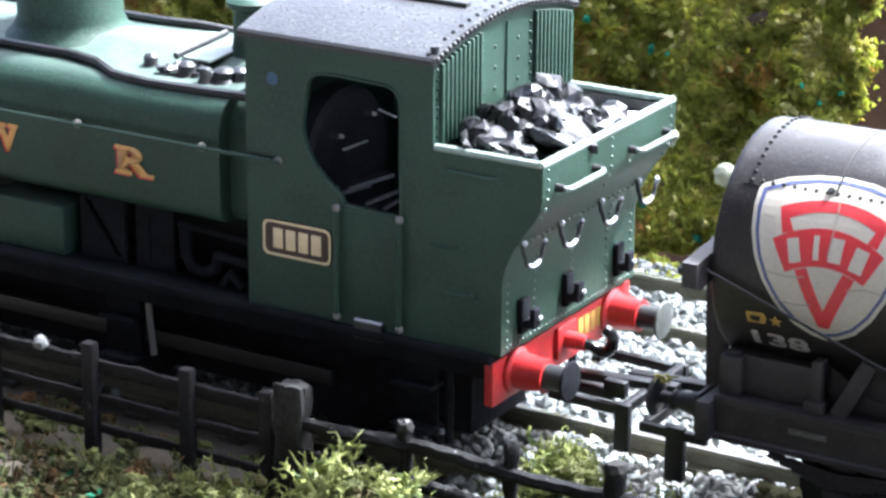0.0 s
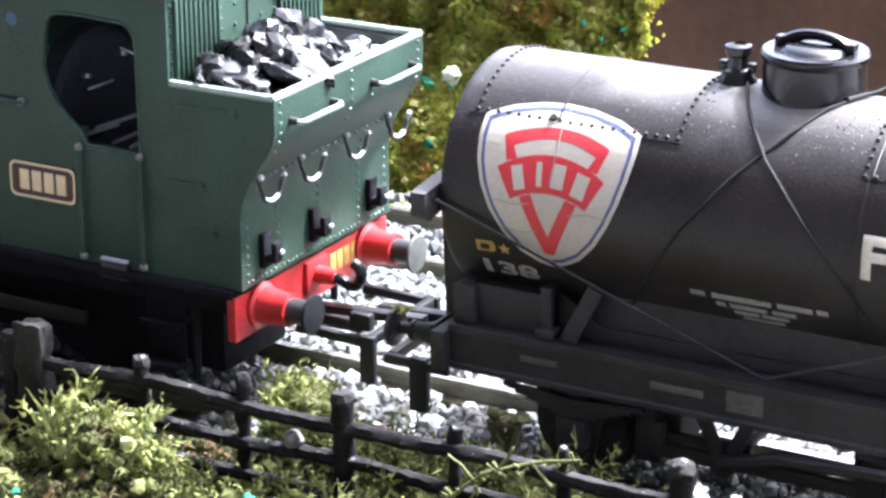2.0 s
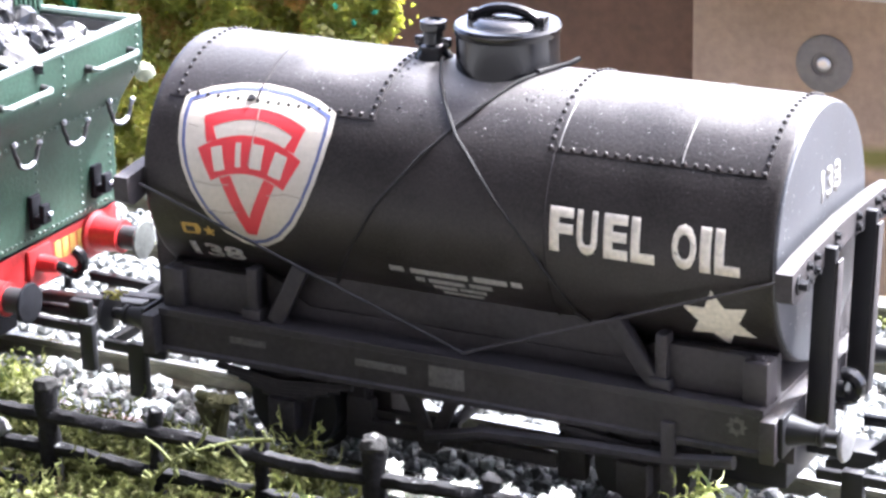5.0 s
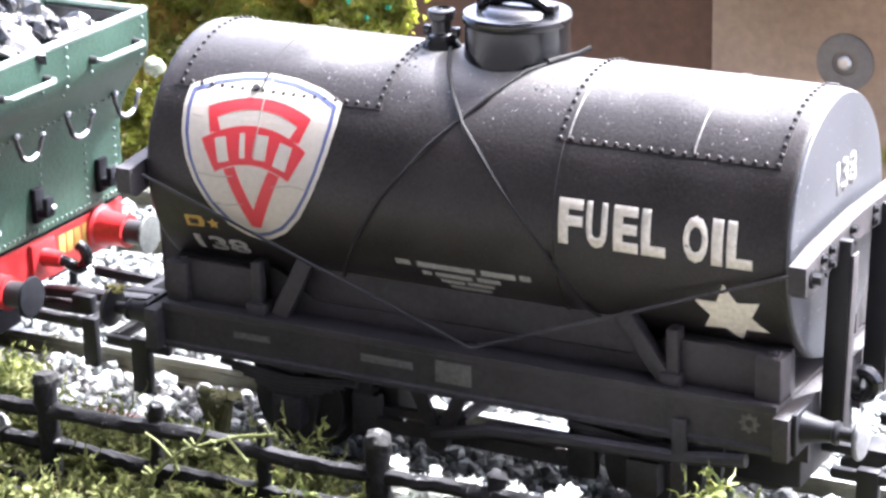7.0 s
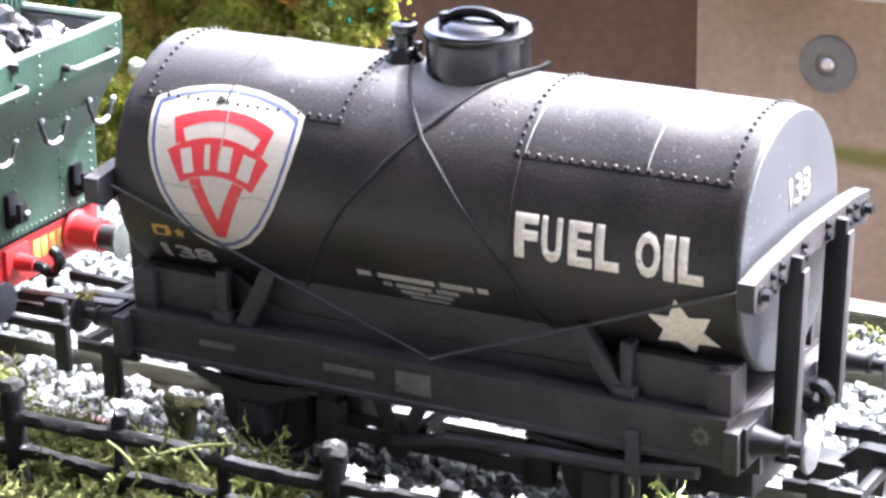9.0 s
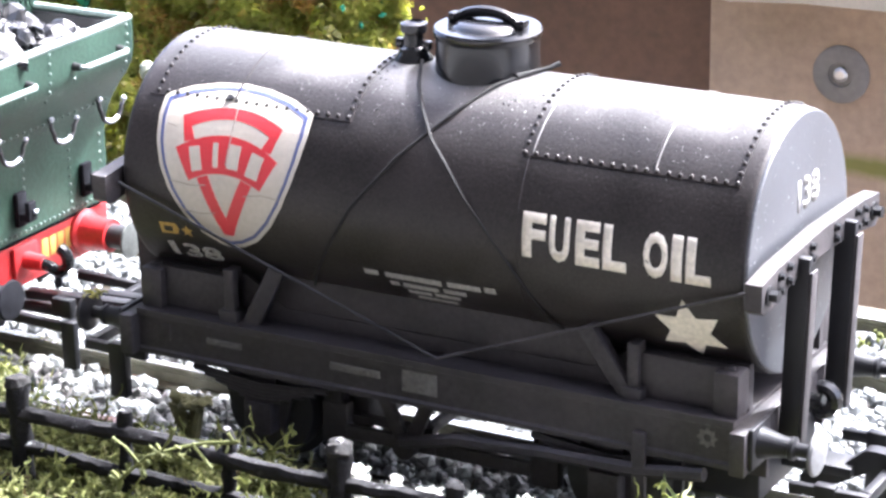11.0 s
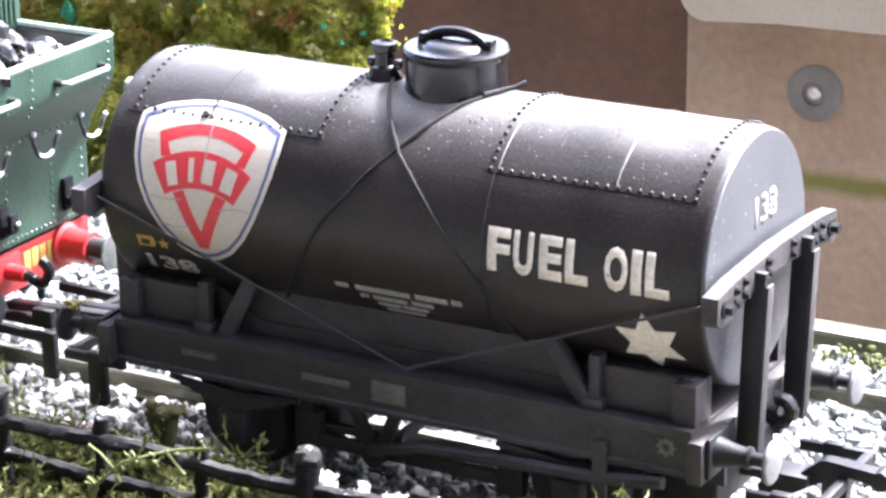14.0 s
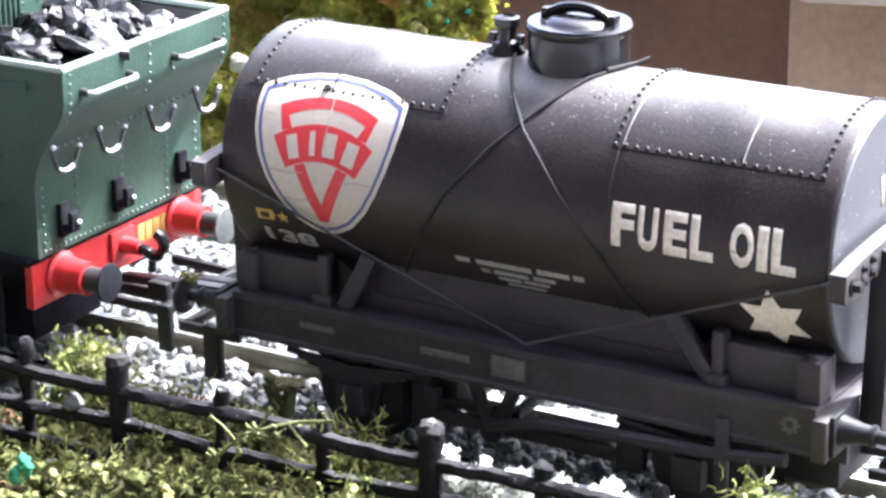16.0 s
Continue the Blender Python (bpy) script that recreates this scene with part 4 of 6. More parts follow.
for sy in (-1, 1):
    bm = B()
    outer = FLARE + [(-66.3, 38.9), (-66.3, 48.5), (-91.0, 48.5), (-91.0, 16.3)]
    plate(bm, outer, [OPENING], lambda u, v, w: (u, sy * (15.0 + w), v), 0.8)
    cab_side = part("cab_side", bm, M_GREEN, loco)
    # window beading
    bm = B()
    tube(bm, [(u, sy * 15.8, v) for u, v in OPENING], 0.22, 6)
    part("beading", bm, M_GREEN, cab_side)
    bm = B()
    box(bm, -77.9, -70.6, sy * 15.5, sy * 15.95, 17.6, 29.9, 0.1)
    part("cab_door", bm, M_GREEN, loco)
    bm = B()
    box(bm, -76.2, -72.6, sy * 15.0, sy * 16.5, 15.0, 17.1, 0.1)
    sill = part("door_sill", bm, M_BLACK, loco)
    bm = B()
    box(bm, -76.2, -72.6, sy * 15.9, sy * 16.5, 17.12, 17.4, 0.05)
    part("sill_edge", bm, M_LIGHT, sill)
    for xh in (-78.5, -70.2):
        bm = B()
        tube(bm, [(xh, sy * 16.5, 16.9), (xh, sy * 16.5, 30.2)], 0.3, 7)
        rail = part("cab_handrail", bm, M_GREEN, loco)
        for zk in (17.2, 30.0):
            bm = B()
            bmesh.ops.create_uvsphere(bm, u_segments=10, v_segments=8, radius=0.5, matrix=Matrix.Translation((xh, sy * 16.4, zk)))
            part("knob", bm, M_WASHER, rail)
    # mouldings on the bunker side
    for xa, xb, z in ((-64.8, -58.0, 36.4), (-66.5, -62.5, 27.6), (-64.6, -61.0, 22.4)):
        bm = B()
        tube(bm, [(xa, sy * 15.9, z), (xb, sy * 15.9, z)], 0.3, 6)
        cyl(bm, (xb, sy * 15.6, z), (xb, sy * 16.3, z), 0.55, seg=8)
        part("bunker_step", bm, M_GREEN, loco)
    # number panel
    bm = B()
    rr = arc(-80.3, 26.2, 0.8, 0, 90, 4) + arc(-87.9, 26.2, 0.8, 90, 180, 4) + arc(-87.9, 23.6, 0.8, 180, 270, 4) + arc(-80.3, 23.6, 0.8, 270, 360, 4)
    plate(bm, rr, [], lambda u, v, w: (u, sy * (15.75 + w), v), 0.25)
    panel = part("number_panel", bm, M_PLATE, loco, "dark panel with cream border and bars")
    inner = [(-84.1 + (u + 84.1) * 0.945, 24.9 + (v - 24.9) * 0.87) for u, v in rr]
    bm = B()
    plate(bm, rr, [inner], lambda u, v, w: (u, sy * (16.0 + w), v), 0.12)
    part("border", bm, M_CREAM, panel)
    for k in range(4):
        bm = B()
        xb = -87.3 + 1.72 * k
        box(bm, xb, xb + 1.3, sy * 15.98, sy * 16.14, 23.7, 26.1, 0.06)
        part("cream_bar", bm, M_CREAM, panel)
bm = B()
cyl(bm, (-87.3, -15.7, 43.5), (-87.3, -15.9, 43.5), 0.75, seg=20)
part("route_disc", bm, M_DISC, loco, "small blue route disc")

# cab front, rear wall with window bars, roof
for xw, mt in ((-91.0, M_GREEN), (-67.0, M_GREEN)):
    bm = B()
    low = 17.4 if xw < -80 else 34.0
    outline = [(-15.0, low), (15.0, low)] + [(15.0 - 1.5 * k, roof_z(15.0 - 1.5 * k) - 0.9) for k in range(21)]
    holes = []
    if xw > -80:
        for s in (-1, 1):
            holes.append([(s * 6.6, 39.6), (s * 14.0, 39.6), (s * 14.0, 46.2), (s * 6.6, 47.8)])
    plate(bm, outline, holes, lambda u, v, w: (xw + w, u, v), 0.7)
    wall = part("cab_wall", bm, mt, loco)
    if xw > -80:
        for s in (-1, 1):
            for k in range(10):
                yb = s * (6.3 + 0.9 * k)
                bm = B()
                box(bm, -66.35, -65.75, yb - 0.24, yb + 0.24, 38.9, roof_z(yb) - 1.5, 0.1)
                part("window_bar", bm, M_GREEN, wall)
        bm = B()
        box(bm, -66.35, -66.1, -0.2, 0.2, 38.5, 49.6)
        part("beading", bm, M_GREEN, wall)
        me_pin = rivet_mesh("small_rivet", 0.27, M_GREEN)
        for s in (-1, 1):
            for k in range(9):
                piece("rivet", me_pin, wall, facing((-66.3, s * 5.4, 38.8 + 1.2 * k), (1, 0, 0)))
                piece("rivet", me_pin, wall, facing((-66.3, s * 15.0, 38.8 + 1.05 * k), (1, 0, 0)))
            for k in range(4):
                piece("rivet", me_pin, wall, facing((-66.3, s * 2.6, 40.0 + 2.4 * k), (1, 0, 0)))
bm = B()
n = 28
rows = []
for x in (-91.6, -65.9):
    for off in (0.0, -0.9):
        rows.append([bm.verts.new((x, -16.3 + 32.6 * k / n, roof_z(-16.3 + 32.6 * k / n) + off)) for k in range(n + 1)])
for a, b in ((0, 2), (1, 3), (0, 1), (2, 3)):
    for k in range(n):
        bm.faces.new((rows[a][k], rows[a][k + 1], rows[b][k + 1], rows[b][k]))
for k in (0, n):
    bm.faces.new((rows[0][k], rows[1][k], rows[3][k], rows[2][k]))
roof = part("cab_roof", bm, M_ROOF, loco, "dusty grey cab roof")
me_rr = rivet_mesh("roof_rivet", 0.36, M_ROOF)
for k in range(37):
    y = -15.6 + 31.2 * k / 36
    piece("rivet", me_rr, roof, facing((-65.95, y, roof_z(y) - 0.45), (1, 0, 0.2)))
    if k % 2 == 0:
        piece("rivet", me_rr, roof, facing((-67.0, y, roof_z(y)), (0, 0.1 * y / 8, 1)))
random.seed(5)
me_grit = rivet_mesh("grit", 0.13, M_PEBBLE)
for k in range(150):
    x, y = random.uniform(-90, -68), random.uniform(-14.5, 8)
    piece("grit", me_grit, roof, facing((x, y, roof_z(y)), (0, 0, 1)))
for y0 in (-3.0, 3.0):
    bm = B()
    box(bm, -84, -69.5, y0 - 0.6, y0 + 0.6, roof_z(y0) - 0.3, roof_z(y0) + 0.5, 0.15)
    part("ventilator_rail", bm, M_BLACK, roof)
for sy in (-1, 1):
    bm = B()
    tube(bm, [(-91.5, sy * 16.25, 48.5), (-66.0, sy * 16.25, 48.5)], 0.45, 6)
    part("gutter", bm, M_BLACK, roof)
bm = B()
cyl(bm, (-66.6, -15.0, 48.3), (-66.6, -15.0, 49.9), 0.7, 0.5, 10)
part("lamp_bracket", bm, M_ROOF, roof)

# cab inside
bm = B()
box(bm, -91, -58.5, -14.9, 14.9, 16.4, 17.4)
part("cab_floor", bm, M_CABIN, loco)
bm = B()
lathe(bm, [(0, 0), (8.8, 0), (8.8, 3.4), (8.2, 4.0), (0, 4.0)], (-91.3, 0, 30), (1, 0, 0), seg=32)
box(bm, -91, -86, -7, 7, 17, 27)
backhead = part("backhead", bm, M_CABIN, loco)
for y, z in ((-4, 34), (3, 35), (-5, 28), (0, 25)):
    bm = B()
    tube(bm, [(-87.2, y, z), (-84.8, y - 1.4, z + 0.6), (-83.8, y - 3.2, z + 1.2)], 0.28, 6)
    part("lever", bm, M_STEEL, backhead)
# pale slats paint the sunlit edges of steps and floor in the cab
for p0, p1, r in (((-81.7, -9, 29.7), (-77.4, -6, 31.3), 0.5), ((-79.4, -9, 28.3), (-76.2, -6, 29.8), 0.5), ((-76.9, -9, 28.1), (-75.7, -7, 29.0), 0.45), ((-82.4, -9, 34.3), (-81.0, -6, 34.8), 0.3), ((-77.6, -9, 39.8), (-75.2, -9, 39.2), 0.25), ((-83.5, -8.5, 28.6), (-80.5, -6, 29.6), 0.5)):
    bm = B()
    bar(bm, p0, p1, 1.1 * r, 0.7 * r, 0.05)
    part("footboard_slat", bm, M_LIGHT, loco)
bm = B()
box(bm, -84, -74, -11, -3, 17.4, 27.6, 0.3)
# added sheet across the far opening, to keep the cab dark
box(bm, -90.2, -67.2, 14.3, 14.95, 17.4, 48.0)
part("seat_box", bm, M_CABIN, loco)

# bunker
bm = B()
prof = [(x, z) for x, z in FLARE]
inner = [(x - 0.8, z) for x, z in FLARE]
plate(bm, prof + inner[::-1], [], lambda u, v, w: (u - 0.02, -15.0 + w, v), 30.0)
rear = part("bunker_rear", bm, M_GREEN, loco)
bm = B()
box(bm, -66.2, -53.6, -14.98, 14.98, 34.6, 36.6)
part("bunker_floor", bm, M_COALDUST, loco)
bm = B()
bmesh.ops.create_grid(bm, x_segments=24, y_segments=24, size=1.0)
for v in bm.verts:
    x, y = -60.0 + v.co.x * 5.9, 7.4 + v.co.y * 7.0
    v.co = Vector((x, y, 36.65 + 1.6 * math.exp(-((x + 56.5) / 3.5) ** 2 - ((y - 7.5) / 6.0) ** 2) + 0.3 * noise.noise(Vector((x, y, 3.0)) * 1.1)))
part("coal_dust", bm, M_COALDUST, loco, "pale drift of coal dust against the bunker rear")
# pale green rim: the highlight along its top is in the colour
for p0, p1 in (((-66.2, -15.4, 38.75), (-52.9, -15.4, 38.75)), ((-66.2, 15.4, 38.75), (-52.9, 15.4, 38.75)), ((-53.1, -15.7, 38.75), (-53.1, 15.7, 38.75))):
    bm = B()
    tube(bm, [p0, p1], 0.5, 8)
    part("rim", bm, M_RIM, loco, "green rim with its top highlight painted pale")
for x0, x1, y0, y1 in ((-66.0, -53.6, 14.5, 14.95), (-66.0, -53.6, -14.95, -14.5), (-54.2, -53.55, -14.5, 14.5)):
    bm = B()
    box(bm, x0, x1, y0, y1, 36.6, 38.35)
    part("bunker_lining", bm, M_JET, loco)
# rivets in a paler green than the plate: their glint is in the colour
me_brivet = rivet_mesh("bunker_rivet", 0.22, M_RIVET)


def flare_x(z):
    for (xa, za), (xb, zb) in zip(FLARE, FLARE[1:]):
        if za <= z <= zb and zb > za:
            return xa + (xb - xa) * (z - za) / (zb - za)
    return -57.5


spots = [(-14.6 + 0.9 * k, 16.9) for k in range(33)] + [(-14.4 + 1.2 * k, 29.0) for k in range(25)]
for yc in (-8.6, 0.0, 8.6):
    spots += [(yc, 17.8 + 1.05 * k) for k in range(11)]
for yc in (-14.6, 14.6):
    spots += [(yc, 17.8 + 1.1 * k) for k in range(7)]
spots += [(yc, 32.6 + 1.1 * k) for yc in (-14.6, 0.0, 14.6) for k in range(6)]
spots += [(-4.6 + 0.0, 34.2), (4.6, 34.2)]
for y, z in spots:
    piece("rivet", me_brivet, rear, facing((flare_x(z), y, z), (1, 0, -0.3 if 25 < z < 34 else 0)))
# handrails take the same painted highlight tone as the rim
for y0, y1 in ((-12.6, -4.2), (4.4, 12.9)):
    bm = B()
    tube(bm, [(-52.9, y0, 35.7), (-51.5, y0, 35.7), (-51.2, y0 + 0.4, 35.7), (-51.2, y1 - 0.4, 35.7), (-51.5, y1, 35.7), (-52.9, y1, 35.7)], 0.33, 8)
    rail = part("handrail", bm, M_RIM, loco)
    for yk in (y0, y1):
        bm = B()
        cyl(bm, (-52.75, yk, 35.7), (-51.7, yk, 35.7), 0.5, 0.42, 10)
        part("standoff", bm, M_BLACK, rail)
for y0 in (-14.6, -6.2, 3.3, 12.5):
    bm = B()
    zt = 29.2
    bend = [(-55.2, y0 + 1.8 - 1.9 * math.cos(a), zt - 1.4 - 1.5 * math.sin(a)) for a in (math.pi * k / 10 for k in range(11))]
    pts = [(flare_x(zt) - 0.3, y0 - 0.2, zt + 0.2), (-55.6, y0 - 0.2, zt + 0.2), (-55.4, y0 - 0.2, zt - 0.9)] + bend + [(-55.2, y0 + 3.9, zt - 1.2), (-55.2, y0 + 4.4, zt - 0.8)]
    tube(bm, pts, 0.27, 8)
    hook = part("fire_iron_hook", bm, M_BLACK, loco)
    # pale inlay paints the highlight inside the bend
    bm = B()
    tube(bm, [(x + 0.05, y, z + 0.12) for x, y, z in bend[2:8]], 0.25, 8)
    part("worn_bend", bm, M_LIGHT, hook, "highlight painted into the bend of the hook")
    for yk, zk in ((y0 + 4.4, zt - 0.7), (y0 - 0.2, zt + 0.3)):
        bm = B()
        bmesh.ops.create_uvsphere(bm, u_segments=8, v_segments=6, radius=0.33, matrix=Matrix.Translation((-55.3, yk, zk)))
        part("hook_end", bm, M_LIGHT, hook)
for y0 in (-11.4, -1.2, 11.2):
    bm = B()
    box(bm, -57.5, -56.8, y0 - 0.9, y0 + 0.9, 17.9, 21.9, 0.2)
    box(bm, -57.2, -55.4, y0 - 0.75, y0 + 0.75, 18.7, 19.6, 0.15)
    box(bm, -56.1, -55.4, y0 - 0.7, y0 + 0.7, 19.0, 21.0, 0.15)
    iron = part("lamp_iron", bm, M_MATTE, loco)
    # small pale block paints the highlight on the iron's tip
    bm = B()
    box(bm, -55.55, -55.15, y0 + 0.1, y0 + 0.7, 19.6, 20.0, 0.06)
    part("worn_tip", bm, M_LIGHT, iron)

# coal
coal = thing("coal_load", -61, 0, 36.6, "heap of shiny black coal lumps in the bunker", "coal")
random.seed(11)
lumps = []
for k in range(6):
    bm = B()
    bmesh.ops.create_icosphere(bm, subdivisions=2, radius=1.0)
    for _ in range(7):
        cut = Vector((random.gauss(0, 1), random.gauss(0, 1), random.gauss(0, 1))).normalized()
        d = random.uniform(0.55, 0.85)
        for v in bm.verts:
            over = v.co.dot(cut) - d
            if over > 0:
                v.co -= cut * over
    for v in bm.verts:
        v.co = Vector((v.co.x * 1.25, v.co.y, v.co.z * 0.8)) * random.uniform(0.93, 1.07)
    lumps.append(shared("coal_lump", bm, M_COAL, smooth=False))


def heap(x, y):
    """Height of the coal over the bunker floor."""
    return 36.8 + 5.6 * math.exp(-((x + 61.5) / 6.0) ** 2 - ((y + 4.0) / 9.0) ** 2)


for k in range(120):
    x, y = random.uniform(-65.0, -55.8), random.uniform(-13.6, 7.0)
    if k > 108:
        y = random.uniform(7, 13)
    s = random.uniform(1.3, 2.7) if k <= 108 else random.uniform(0.6, 1.2)
    z = heap(x, y) - random.uniform(0.4, 2.4) if k < 60 else heap(x, y)
    m = Matrix.Translation((x, y, z)) @ Euler((random.uniform(0, 6), random.uniform(0, 6), random.uniform(0, 6))).to_matrix().to_4x4() @ Matrix.Scale(s, 4)
    piece("coal_lump", lumps[k % 6], coal, m)

# a slab that has slid over the rear rim, and others leaning on the near rim
for x, y, z, s, turn in ((-54.6, -5.6, 39.4, 2.3, (0.5, 0.75, 0.2)), (-55.4, -9.4, 39.9, 2.2, (0.2, 0.4, 1.1)), (-57.6, -13.0, 39.4, 1.8, (0.6, 0.2, 0.5)), (-62.8, -13.2, 39.2, 2.0, (0.7, -0.2, 2.1))):
    piece("coal_lump", lumps[int(s * 10) % 6], coal, Matrix.Translation((x, y, z)) @ Euler(turn).to_matrix().to_4x4() @ Matrix.Diagonal((s * 1.25, s * 0.9, s * 0.6, 1)))

# pannier tanks, boiler fittings
bm = B()
prof = [(-6, 24.6), (-13.4, 24.6)] + arc(-13.4, 26.2, 1.6, 270, 180, 4) + [(-15.0, 35.6)] + arc(-11.0, 35.6, 4.0, 180, 95, 8) + [(-5.0, 40.2), (-3.0, 41.0), (0, 41.3)]
full = prof + [(-y, z) for y, z in prof[-2::-1]]
plate(bm, full, [], lambda u, v, w: (-178 + w, u, v), 82.6)
part("pannier_tank", bm, M_GREEN, loco)
for xb in (-96.4, -136.0):
    bm = B()
    pts = [(xb, y * 1.012, z + 0.08) for y, z in full[1:-1]]
    tube(bm, pts, 0.35, 6)
    part("tank_band", bm, M_GREEN, loco)
bm = B()
prof2 = [(y * 0.86, 24 + (z - 24) * 0.96) for y, z in full]
plate(bm, prof2, [], lambda u, v, w: (-95.6 + w, u, v), 4.0)
part("firebox", bm, M_GREEN, loco)
bm = B()
lathe(bm, [(9.6, 38.6), (8.6, 39.8), (7.2, 41.0), (6.6, 42.4), (6.55, 52.0), (5.6, 55.5), (3.4, 57.6), (0, 58.2)], (-128.5, 0, 0), seg=48)
part("steam_dome", bm, M_GREEN, loco)
bm = B()
lathe(bm, [(4.6, 39.4), (3.2, 40.4), (2.5, 41.6), (2.3, 43.5), (2.3, 46.4), (3.0, 46.8), (3.1, 47.5), (2.4, 48.2), (0, 48.6)], (-101.0, 0, 0), seg=28)
part("safety_valve", bm, M_GREEN, loco)
for sy in (-1, 1):
    bm = B()
    tube(bm, [(-176, sy * 16.0, 34.0), (-86.2, sy * 16.3, 34.0)], 0.26, 6)
    hr = part("tank_handrail", bm, M_GREEN, loco)
    for xk in (-155, -135, -115.2, -97.2, -86.6):
        bm = B()
        bmesh.ops.create_uvsphere(bm, u_segments=10, v_segments=8, radius=0.55, matrix=Matrix.Translation((xk, sy * 15.9, 34.0)))
        part("knob", bm, M_WASHER, hr)
    bm = B()
    tube(bm, [(-176, sy * 9.6, 40.3), (-121, sy * 9.6, 40.3), (-116, sy * 10.6, 40.2), (-112.5, sy * 12.2, 39.6), (-107, sy * 12.6, 39.4), (-99, sy * 12.4, 39.5), (-92.2, sy * 12.0, 39.6)], 0.62, 8)
    part("feed_pipe", bm, M_BLACK, loco)
bm = B()
tube(bm, [(-107.6, -6.5, 41.2), (-106.6, 2.5, 42.3)], 0.42, 8)
part("whistle_pipe", bm, M_BLACK, loco)
# added pale plate that stands for the bright reflection on the tank top
bm = B()
bar(bm, (-104.9, -6.2, 41.0), (-104.0, 3.0, 41.9), 4.2, 0.35, 0.1)
part("cover_plate", bm, M_RIM, loco, "pale plate added for the glint on the tank top")
random.seed(41)
for k in range(16):
    bm = B()
    x, y, r = random.gauss(-104.5, 2.6), random.uniform(-9.4, -6.2), random.uniform(0.3, 0.75)
    bmesh.ops.create_icosphere(bm, subdivisions=1, radius=r, matrix=Matrix.Translation((x, y, 40.0 + 0.5 * r)) @ Matrix.Diagonal((1.3, 1, 0.8, 1)))
    for vv in bm.verts:
        vv.co += Vector(noise.noise_vector(vv.co * 1.7)) * 0.3
    part("pipe_fitting", bm, M_BLACK if k % 3 else M_STEEL, loco)
for x, y, r in ((-104.5, -8.5, 1.1), (-101.0, -9.6, 0.8), (-99.2, -8.4, 1.3), (-110.5, -7.5, 0.9), (-97.6, -7.4, 1.0)):
    bm = B()
    lathe(bm, [(r * 1.4, 39.6), (r, 40.2), (r, 41.0), (r * 0.6, 41.4), (0, 41.5)], (x, y, 0), seg=12)
    part("clack_valve", bm, M_BLACK if r > 1 else M_DARKSTEEL, loco)
# slab serifs of each letter: left and right end, in the letter's own width and height
SERIFS = {"W": ((0.0, 0.34, 1), (0.36, 0.66, 1), (0.72, 1.0, 1)), "R": ((-0.06, 0.42, 0), (-0.06, 0.4, 1), (0.66, 1.08, 0))}
for word, x0, w in (("W", -130.4, 5.4), ("R", -110.0, 4.9)):
    for off, mt, dx in ((0.02, M_DECAL_RED, -0.3), (0.1, M_GOLD, 0.0)):
        bm = text_outline(word, 3.5, 0.045)
        k = w / max(v.co.x for v in bm.verts)
        put = lambda u, v, h: (x0 + dx + u, -15.0 - off - h, 28.6 + dx * 0.7 + v)
        letter = transfer("tank_letter", bm, mt, loco, lambda u, v, h: put(u * k, v, h))
        for u0, u1, top in SERIFS[word]:
            v0 = 3.02 if top else 0.0
            transfer("serif", poly(B(), [(u0 * w, v0), (u1 * w, v0), (u1 * w, v0 + 0.48), (u0 * w, v0 + 0.48)]), mt, letter, put, 0.075)

# footplate, frames and running gear
bm = B()
box(bm, -180, -58.4, -16.6, 16.6, 15.3, 16.3, 0.1)
box(bm, -180, -58.4, -15.6, -15.0, 13.2, 15.3)
box(bm, -180, -58.4, 15.0, 15.6, 13.2, 15.3)
part("footplate", bm, M_MATTE, loco)
bm = B()
box(bm, -178, -66, -7.4, -6.8, 4.0, 24.0)
box(bm, -178, -66, 6.8, 7.4, 4.0, 24.0)
box(bm, -178, -92, -6.8, 6.8, 16.3, 20.0)
part("frames", bm, M_MATTE, loco)
bm = B()
box(bm, -166, -66.5, -6.6, 6.6, 1.6, 15.2, 0.5)
part("motor_block", bm, M_MATTE, loco)
bm = B()
cyl(bm, (-178, 0, 27), (-92, 0, 27), 10.0, seg=40)
part("boiler", bm, M_BLACK, loco)
for xa, xb, z1 in ((-131.0, -119.0, 22.6), (-160, -150, 22.0)):
    for sy in (-1, 1):
        bm = B()
        box(bm, xa, xb, sy * 9.0, sy * 14.6, 16.3, z1, 0.4)
        part("tool_box", bm, M_GREEN, loco)
